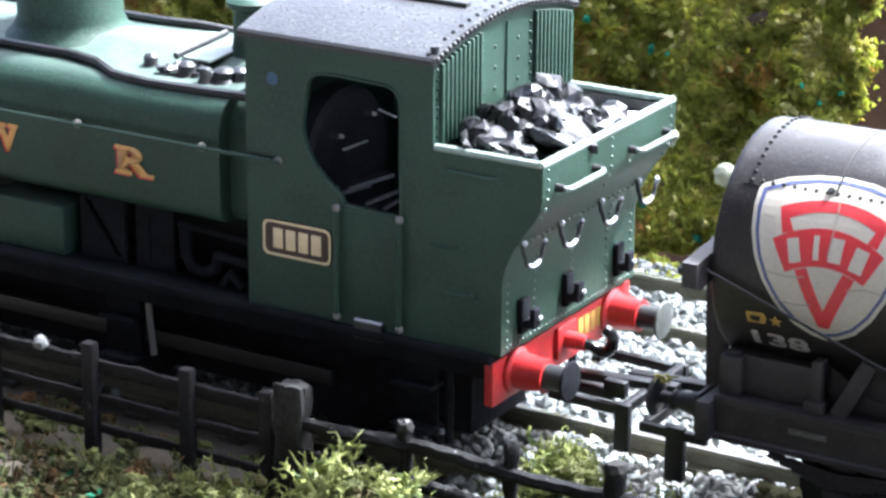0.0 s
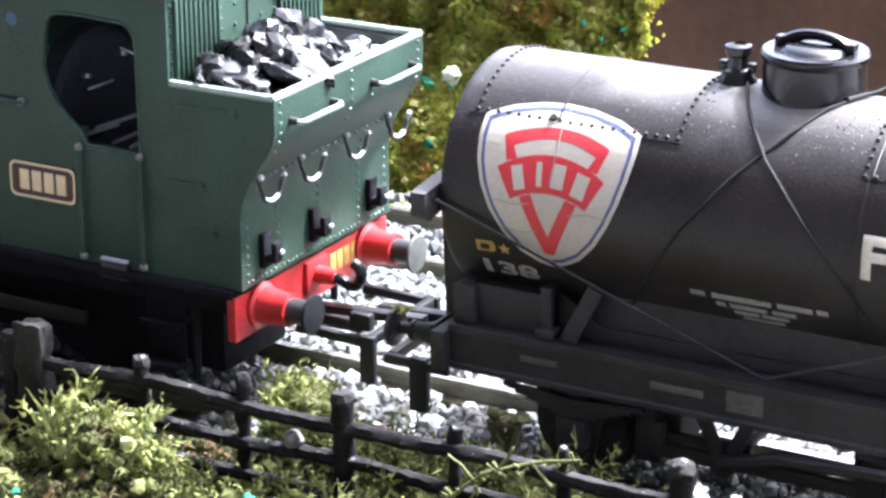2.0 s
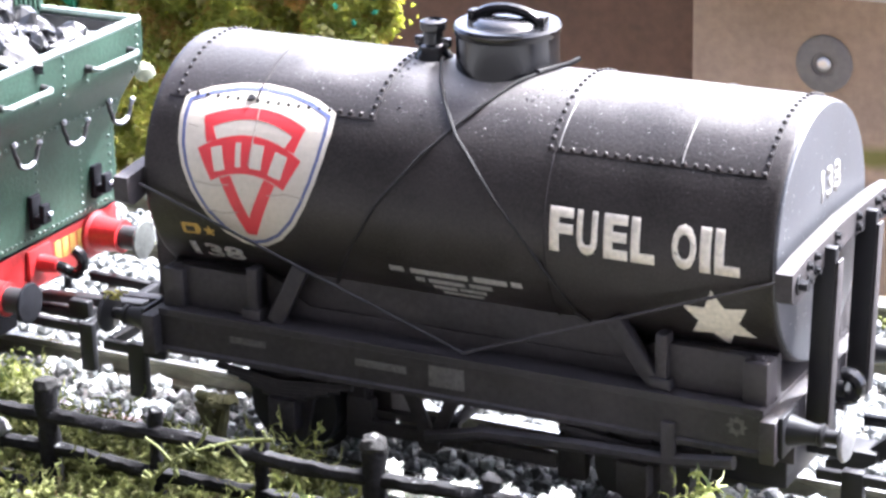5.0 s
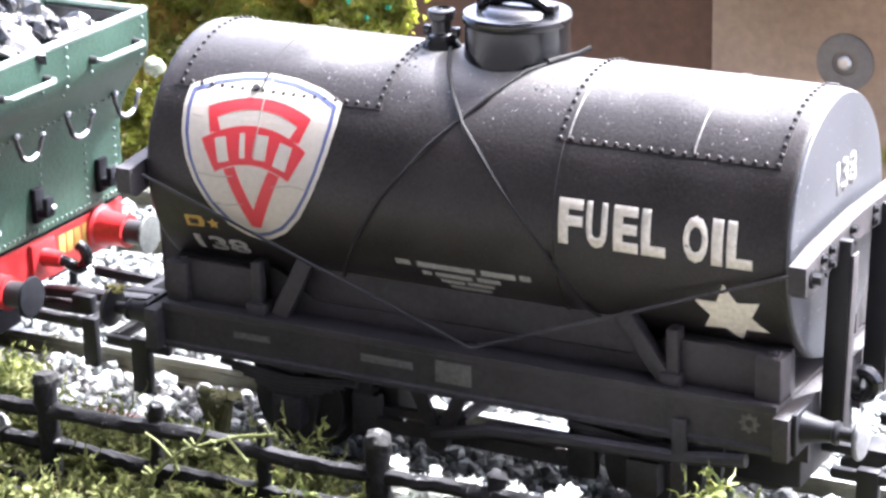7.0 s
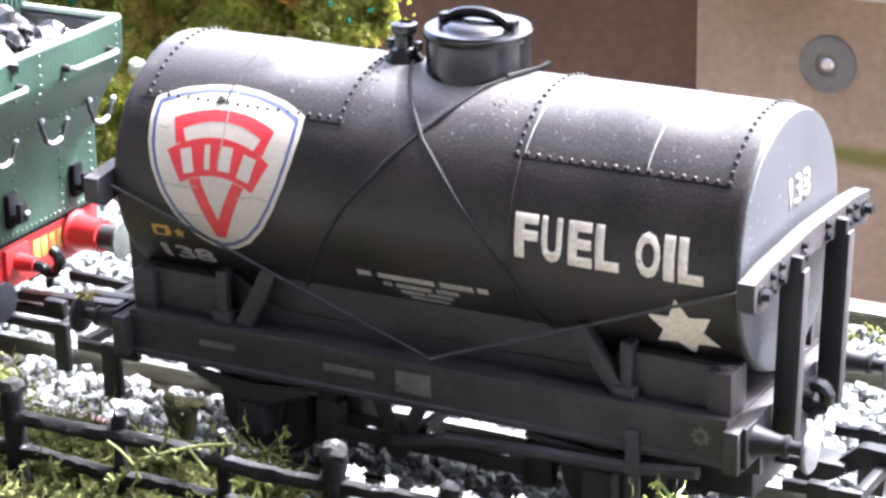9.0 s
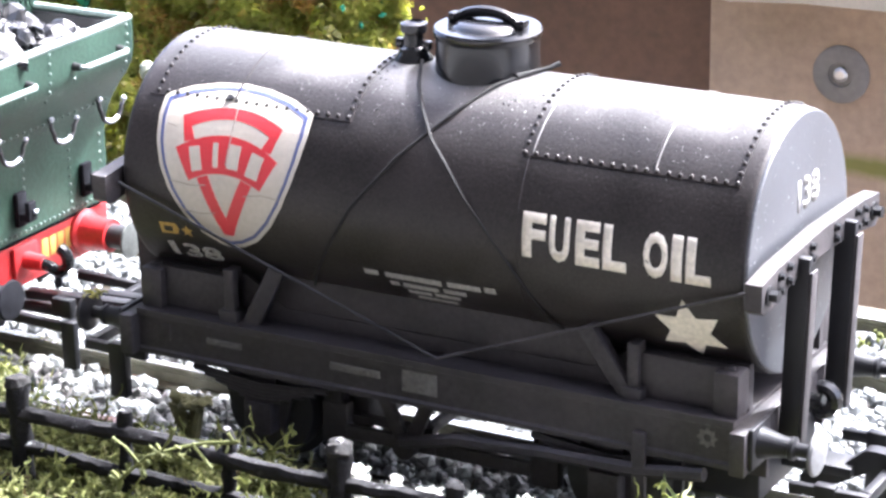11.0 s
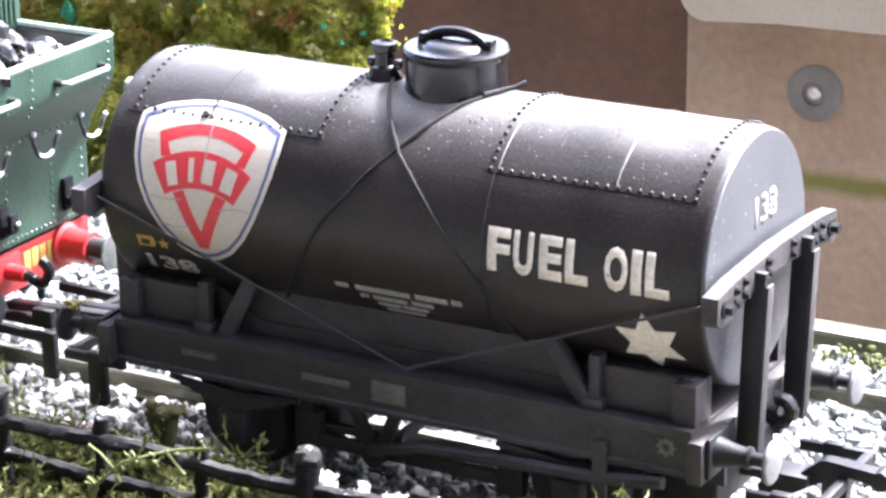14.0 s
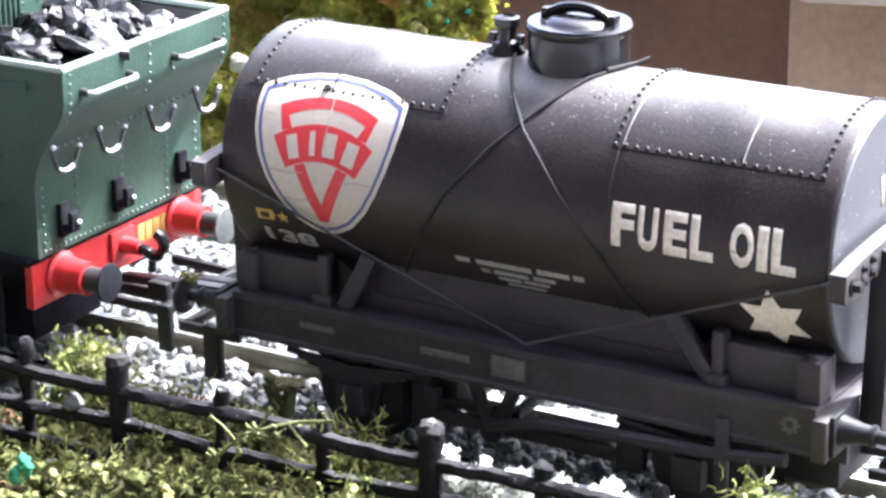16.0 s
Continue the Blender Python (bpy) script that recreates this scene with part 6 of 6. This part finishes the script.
# upright tufts of foam on the bank, and leafy crumbs among the lichen sprigs
tuft_pts, tuft_size = [], []
for k in range(760):
    near_fence = k % 3 == 0
    cx = rng.uniform(-60 if near_fence else -135, 55)
    cy = rng.uniform(-32, -19) if near_fence else rng.uniform(-54, -33.5)
    hgt = rng.uniform(1.2, 3.4) * (0.7 if near_fence else 1.0)
    if k % 12 == 5:
        cx, cy, hgt = rng.uniform(-135, -78), rng.uniform(-28, -17), rng.uniform(0.6, 1.5)
    m = 46
    lean = rng.normal(0, 0.35, 2)
    up = rng.uniform(0, 1, m)
    rad = rng.uniform(0.6, 1.5) * (0.35 + 0.65 * np.sin(np.pi * (0.2 + 0.75 * up)))
    q = rng.normal(0, 0.6, (m, 2)) * rad[:, None]
    x, y = cx + q[:, 0] + lean[0] * up * hgt, cy + q[:, 1] + lean[1] * up * hgt
    tuft_pts.append(np.column_stack([x, y, ground_z(x, y) + up * hgt]))
    tuft_size.append(rng.choice([0.25, 0.45, 0.8], m, p=[0.4, 0.42, 0.18]))
v, f = scatter(np.concatenate(tuft_pts), np.concatenate(tuft_size), ballast_lumps)
joined("turf", v, f, M_BANK, "olive and brown foam turf tufts on the bank", "turf")
moss_lumps = blob_bases(6, 2, 0.22)
leafy = np.concatenate(starts[:6])
v, f = scatter(leafy + rng.normal(0, 0.35, leafy.shape) + np.array([0, 0, 0.3]), rng.choice([0.3, 0.5, 0.8], len(leafy), p=[0.45, 0.4, 0.15]), moss_lumps)
joined("bright_foam", v, f, M_BRIGHT, "yellow-green foam crumbs among the lichen sprigs", "scatter")
leafy = np.concatenate(starts[6:n_tuft])
v, f = scatter(leafy + rng.normal(0, 0.4, leafy.shape), rng.choice([0.35, 0.6, 1.0], len(leafy), p=[0.4, 0.4, 0.2]), moss_lumps)
joined("olive_foam", v, f, M_LICHEN, "olive foam crumbs among the lichen tufts", "scatter")
num = 3600
gx, gy = rng.uniform(-90, 50, num), rng.uniform(-46, -18.5, num)
patchy = waves(gx, gy, 9, 11) + 0.6 * waves(gx, gy, 4, 12)
keep = (patchy > -0.1) & ((gx > -62) | (gy < -33))
gx, gy, patchy = gx[keep], gy[keep], patchy[keep]
v, f = scatter(np.column_stack([gx, gy, ground_z(gx, gy) + rng.uniform(0, 1, len(gx)) * np.clip(patchy, 0, 1) * 3.2]), rng.choice([0.4, 0.7, 1.1], len(gx), p=[0.4, 0.4, 0.2]), moss_lumps)
joined("moss_lump", v, f, M_LICHEN, "soft olive and yellow moss lumps along the fence", "moss")
gx, gy = rng.uniform(-130, 20, 40), rng.uniform(-52, -35, 40)
v, f = scatter(np.column_stack([gx, gy, ground_z(gx, gy) + rng.uniform(0.8, 2.6, 40)]), rng.uniform(0.35, 0.9, 40), ballast_lumps)
joined("dyed_foam", v, f, M_EMERALD, "bright emerald foam crumbs on the bank", "scatter")
for x, y, z, r, mat, label in ((-42.0, -39.8, 3.4, 1.5, M_EMERALD, "bright emerald foam lump in the moss by the fence"), (-41.2, -39.4, 4.6, 0.9, M_EMERALD, "bright emerald foam lump in the moss by the fence"), (-38.0, -39.0, 3.4, 1.1, M_TIP, "pale yellow foam lump in the moss by the fence"), (-36.6, -39.6, 2.6, 0.9, M_TIP, "pale yellow foam lump in the moss by the fence"), (-22.2, -40.4, 5.6, 0.9, M_TIP, "pale yellow foam lump in the moss by the fence"), (-66.5, -38.0, 4.6, 1.0, M_TIP, "pale yellow foam lump in the moss by the fence")):
    bm = B()
    for k in range(5):
        bmesh.ops.create_icosphere(bm, subdivisions=2, radius=r * rng.uniform(0.4, 0.65), matrix=Matrix.Translation((x + rng.uniform(-0.6, 0.6) * r, y + rng.uniform(-0.4, 0.4) * r, z - 0.35 * r * k * 0.9)))
    for vv in bm.verts:
        vv.co += Vector(noise.noise_vector(vv.co * 1.2)) * 0.3
    tagged(part("foam_lump", bm, mat), label, "foam lump", "foam lumps by the fence")
num = 1500
gx, gy = rng.uniform(-160, -30, num), rng.uniform(62, 71, num)
v, f = scatter(np.column_stack([gx, gy, -2.9 + rng.uniform(0, 1.0, num)]), rng.uniform(0.4, 1.2, num), ballast_lumps)
joined("verge_foam", v, f, M_FOLIAGE, "yellow-green foam scatter beyond the far track", "scatter")
num = 110
gx, gy = rng.normal(27, 6, num), rng.normal(55.8, 1.2, num)
v, f = scatter(np.column_stack([gx, gy, -2.6 + rng.uniform(0, 1, num) * 2.4 * np.exp(-((gx - 27) / 10) ** 2)]), rng.uniform(0.2, 0.5, num), moss_lumps)
joined("olive_scatter", v, f, M_LICHEN, "sparse olive foam scatter beside the far rail", "scatter")

bm = B()
tube(bm, [(-21.5, -34.6, 2.0), (-20.6, -34.4, 7.6), (-17.5, -34.2, 10.4), (-13.8, -34.0, 12.2), (-10.5, -33.8, 13.2), (-7.0, -33.6, 13.8)], 0.2, 6)
random.seed(8)
for k in range(26):
    f = random.random()
    p0 = Vector((-21.0 + 14.0 * f, -34.5 + 0.9 * f, 6.5 + 7.3 * f ** 0.6))
    p1 = p0 + Vector((random.uniform(-1.2, 1.2), random.uniform(-0.8, 0.4), random.uniform(-0.6, 1.4)))
    tube(bm, [p0, (p0 + p1) / 2 + Vector((0.1, 0, 0.15)), p1], 0.13, 5)
tube(bm, [(-16.0, -34.1, 11.2), (-14.4, -34.6, 13.1), (-13.8, -34.9, 14.2)], 0.15, 6)
tube(bm, [(-18.5, -34.2, 9.6), (-19.4, -34.9, 11.4), (-20.8, -35.2, 12.2)], 0.15, 6)
tube(bm, [(-12.5, -33.8, 12.6), (-10.8, -34.3, 11.8), (-9.6, -34.6, 10.8)], 0.15, 6)
for vv in bm.verts:
    vv.co += Vector(noise.noise_vector(vv.co * 1.1)) * 0.4
tagged(part("lichen_twig", bm, M_TWIG), "bright yellow-green lichen twig leaning over the fence", "twig")
random.seed(31)
bm = B()
for k in range(14):
    p0 = Vector((-39.6 + random.uniform(-0.9, 0.9), -11.9 + random.uniform(-0.5, 0.5), 15.9 + random.uniform(-0.1, 0.4)))
    p1 = p0 + Vector((random.uniform(-0.9, 0.9), random.uniform(-0.8, 0.3), random.uniform(0.0, 0.6)))
    tube(bm, [p0, (p0 + p1) / 2 + Vector((0, 0, 0.15)), p1], random.uniform(0.1, 0.2), 5)
tagged(part("lichen_scrap", bm, M_TIP), "scrap of yellow lichen lying on the wagon's buffer", "lichen")
bm = B()
tube(bm, [(-23.0, -19.0, -1.0), (-22.9, -19.2, 4.0), (-22.3, -19.0, 7.4), (-21.6, -19.1, 9.2)], 0.75, 9)
tube(bm, [(-22.6, -19.1, 5.5), (-23.7, -19.4, 7.8), (-24.2, -19.4, 9.4)], 0.65, 9)
for lx, lz, lr in ((-22.6, 9.4, 1.1), (-21.4, 9.8, 0.9), (-23.8, 9.9, 0.8)):
    bmesh.ops.create_icosphere(bm, subdivisions=3, radius=lr, matrix=Matrix.Translation((lx, -19.1, lz)) @ Matrix.Diagonal((1.2, 1, 0.7, 1)))
for vv in bm.verts:
    vv.co += Vector(noise.noise_vector(vv.co * 0.8)) * 0.55 + Vector(noise.noise_vector(vv.co * 2.4)) * 0.25
tagged(part("moss_stalk", bm, M_STALK), "stout olive moss stalk in front of the wheel", "moss")
pebble_mesh = []
for k in range(3):
    bm = B()
    bmesh.ops.create_icosphere(bm, subdivisions=2, radius=1.0)
    for vv in bm.verts:
        vv.co += Vector(noise.noise_vector(vv.co * 1.3 + Vector((k * 3.1, 0, 0)))) * 0.35
    pebble_mesh.append(shared("pebble", bm, M_PEBBLE, smooth=False))
random.seed(21)
for x, y, z, r in ((-110.3, -30.1, 12.0, 0.9), (-38.6, -33.4, 1.0, 1.4), (-41.3, -31.2, 8.1, 1.0), (-43.0, -33.6, 0.8, 1.4), (-30.5, -24.0, 0.2, 1.1), (2.6, -31.0, 14.55, 0.55), (-10.2, -31.0, 13.45, 0.4), (-33.6, -25.0, 0.4, 0.9), (12.4, -29.0, 0.6, 1.0), (-60.2, -31.0, 13.25, 0.45), (-54.0, -29.5, 0.8, 1.3), (18.0, -28.5, 0.8, 1.1)):
    ob = new("pebble", pebble_mesh[random.randrange(3)])
    ob.matrix_world = Matrix.Translation(Vector((x, y, z)) * MM) @ Euler((random.uniform(0, 6), random.uniform(0, 6), random.uniform(0, 6))).to_matrix().to_4x4() @ Matrix.Scale(r, 4)
    tagged(ob, "pale grey pebble caught in the moss by the fence", "pebble", "pebbles along the fence")

# fence
fence = thing("fence", -20, -31, 0, "black painted model fence with round-topped posts and three rails", "fence")
for k, (x, zt, r) in enumerate(((-60.4, 13.2, 0.75), (-47.5, 14.0, 0.8), (-35.3, 14.2, 1.15), (-22.3, 13.5, 0.8), (-10.0, 13.4, 0.75), (2.5, 14.5, 1.15), (14.8, 13.3, 0.8), (27.2, 13.6, 0.8), (39.6, 14.3, 1.15), (52.0, 13.4, 0.8), (64.4, 14.3, 1.15))):
    bm = B()
    lathe(bm, [(r, -4)] + [(r * (0.97 + 0.05 * math.sin(1.7 * q + x)), -4 + (zt + 2.4) * q / 14) for q in range(1, 14)] + [(r * 1.08, zt - 1.4), (r, zt - 0.5), (r * 0.5, zt), (0, zt + 0.05)], (x, -31, 0), seg=14)
    for vv in bm.verts:
        vv.co += Vector(noise.noise_vector(vv.co * 0.6)) * 0.4 + Vector(noise.noise_vector(vv.co * 1.9)) * 0.22
    post = part("post", bm, M_FENCE, fence)
    if k in (0, 2, 5):
        bm = B()
        lathe(bm, [(r * 1.1, zt - 0.9), (r * 1.2, zt - 0.5), (r * 0.95, zt + 0.15), (r * 0.4, zt + 0.35), (0, zt + 0.38)], (x, -31, 0), seg=14)
        for vv in bm.verts:
            vv.co += Vector(noise.noise_vector(vv.co * 1.3)) * 0.35
        part("cap", bm, M_OLDPOST, post, "grey chipped post cap")
bm = B()
box(bm, -76.5, -73.0, -32.2, -29.6, -4, 14.8, 0.3)
bmesh.ops.subdivide_edges(bm, edges=[e for e in bm.edges if e.calc_length() > 2], cuts=7, use_grid_fill=True)
for vv in bm.verts:
    vv.co += Vector(noise.noise_vector(vv.co * 0.45)) * 0.55 + Vector(noise.noise_vector(vv.co * 1.6)) * 0.3
part("gate_post", bm, M_OLDPOST, fence, "rough grey weathered gate post")
for zr, h in ((11.4, 0.82), (7.4, 0.78), (3.4, 0.75)):
    bm = B()
    tube(bm, [(x, -31.2 + 0.2 * math.sin(x * 0.3), zr - 0.8 + 0.25 * math.sin(x * 0.17 + zr)) for x in range(-75, 70, 1)], h, 8)
    for vv in bm.verts:
        vv.co += Vector(noise.noise_vector(vv.co * 0.7)) * 0.2 + Vector(noise.noise_vector(vv.co * 2.1)) * 0.12
    part("rail", bm, M_FENCE, fence)
wfence = thing("fence", -95, -30, 0, "weathered dark wooden post and rail fence", "fence")
for x, zt in ((-117.5, 13.4), (-103.0, 13.6), (-89.4, 13.2), (-78.5, 12.8)):
    bm = B()
    box(bm, x - 0.8, x + 0.8, -31.0, -29.6, -3, zt, 0.2)
    part("post", bm, M_WOODFENCE, wfence)
for zr, hr in ((10.8, 1.6), (6.8, 1.1), (3.2, 1.1)):
    bm = B()
    bar(bm, (-128, -29.4, zr), (-75, -29.6, zr - 0.4), 0.7, hr, 0.15)
    bmesh.ops.subdivide_edges(bm, edges=[e for e in bm.edges if e.calc_length() > 20], cuts=40)
    for vv in bm.verts:
        vv.co += Vector(noise.noise_vector(vv.co * 0.5)) * 0.2
    part("rail", bm, M_WOODFENCE, wfence)

# tree behind the tracks
tree = thing("tree", -120, 92, -3.4, "bushy model tree with green and yellow clump foliage", "tree")
bm = B()
tube(bm, [(-120, 94, -4), (-119, 93, 8), (-121, 94, 22), (-120, 95, 40)], 3.0, 10)
for bx in (-150, -95, -75, -135):
    tube(bm, [(-120, 94, 10), ((-120 + bx) / 2, 92, 20), (bx, 92, 30)], 1.2, 7)
part("trunk", bm, M_TRUNK, tree)
m = 225000
x, z = rng.uniform(-190, -56, m), rng.uniform(-3, 56, m)
skirt = np.clip((13 - z) / 8, 0, 1) * np.clip((-82 - x) / 8, 0, 1)
y = 77 + 0.45 * (z + 3) - 2.8 * waves(x, z, 16, 1) - 1.2 * waves(x, z, 5, 2) - 4 * skirt + rng.exponential(1.2, m)
edge = np.where(z > 17, -59.0, -63.0) + 1.6 * waves(z, z * 0.3, 8, 3) + 1.2 * waves(z, z * 0.7, 3, 4)
open_at = waves(x, z, 6, 5) + 0.8 * waves(x, z, 2.5, 6) < -1.2
ok = (x < edge - rng.exponential(0.8, m)) & (~open_at | (rng.uniform(0, 1, m) < 0.12))
pts = np.column_stack([x, y, z])[ok]
szs = rng.choice([0.28, 0.4, 0.6, 0.95], len(pts), p=[0.3, 0.36, 0.26, 0.08]) * rng.uniform(0.8, 1.25, len(pts))
tips = pts[rng.choice(len(pts), 900)] + np.array([0, -1.0, 0.3])
dyed = pts[rng.choice(len(pts), 70)] + np.array([0, -1.2, 0.2])
flakes = [(np.array([[1.1, 0, -0.2], [-0.6, 0.9, -0.25], [-0.6, -0.85, -0.15], [0.05, 0.1, 0.75]]) * k, np.array([[0, 2, 1], [0, 1, 3], [1, 2, 3], [2, 0, 3]])) for k in ((1.0, 1.0, 1.0), (0.8, 1.3, 0.7), (1.3, 0.8, 0.9))]
for name, at, size, lumps_of, mat in (("crown", pts, szs, flakes, M_FOLIAGE), ("yellow_foam", tips, rng.uniform(0.4, 1.0, len(tips)), ballast_lumps, M_TIP), ("dyed_foam", dyed, rng.choice([0.6, 1.0, 1.9], len(dyed), p=[0.4, 0.4, 0.2]), ballast_lumps, M_EMERALD)):
    ok = at[:, 2] > -3.2
    v, f = scatter(at[ok], size[ok], lumps_of)
    joined(name, v, f, mat, "", "", tree)

# boards behind the layout
bm = B()
box(bm, -320, -39.4, 156, 164, -120, 32)
tagged(part("back_board", bm, M_BROWN), "dark brown wooden board behind the layout", "board")
bm = B()
box(bm, -39.2, 200, 152, 160, -120, 19.0, 0.6)
tagged(part("ply_board", bm, M_PLY), "pale plywood board with a moss-stained ledge", "board")
bm = B()
plate(bm, [(200, 16.5), (-22, 13.6), (-33.6, 12.7)] + arc(-34.4, 17.2, 4.6, 270, 185, 6) + [(-39.0, 30), (200, 30)], [], lambda u, v, t: (u, 151.6 - t, v), 3.0)
tagged(part("pale_panel", bm, M_WHITE), "pale cream panel with rounded corner above the plywood", "panel")
bm = B()
lathe(bm, [(1.2, 0), (4.6, 0), (4.6, 0.5), (4.3, 0.7), (2.0, 0.7), (1.9, 0.3), (1.2, 0.3)], (-16.7, 152, 2.2), (0, -1, 0), seg=36)
tagged(part("washer", bm, M_WASHER), "dull round zinc washer under a screw", "washer")
bm = B()
lathe(bm, [(0, 0.2), (1.15, 0.3), (1.15, 0.7), (0.8, 1.05), (0, 1.15)], (-16.7, 152, 2.2), (0, -1, 0), seg=20)
tagged(part("screw", bm, M_STEEL), "shiny round-headed screw in the plywood", "screw")
for fx, fy, fz, fr in ((-87.0, 66.4, 15.4, 1.4), (-80.6, 71.6, 16.1, 1.3), (-71.9, 71.8, 11.9, 1.5)):
    bm = B()
    bmesh.ops.create_icosphere(bm, subdivisions=3, radius=fr, matrix=Matrix.Translation((fx, fy, fz)))
    for vv in bm.verts:
        vv.co += Vector(noise.noise_vector(vv.co * 0.9)) * 0.6
    tagged(part("flower", bm, M_FLOWER), "pale cream flower head among the tree foliage", "flower", "flowers on the tree")
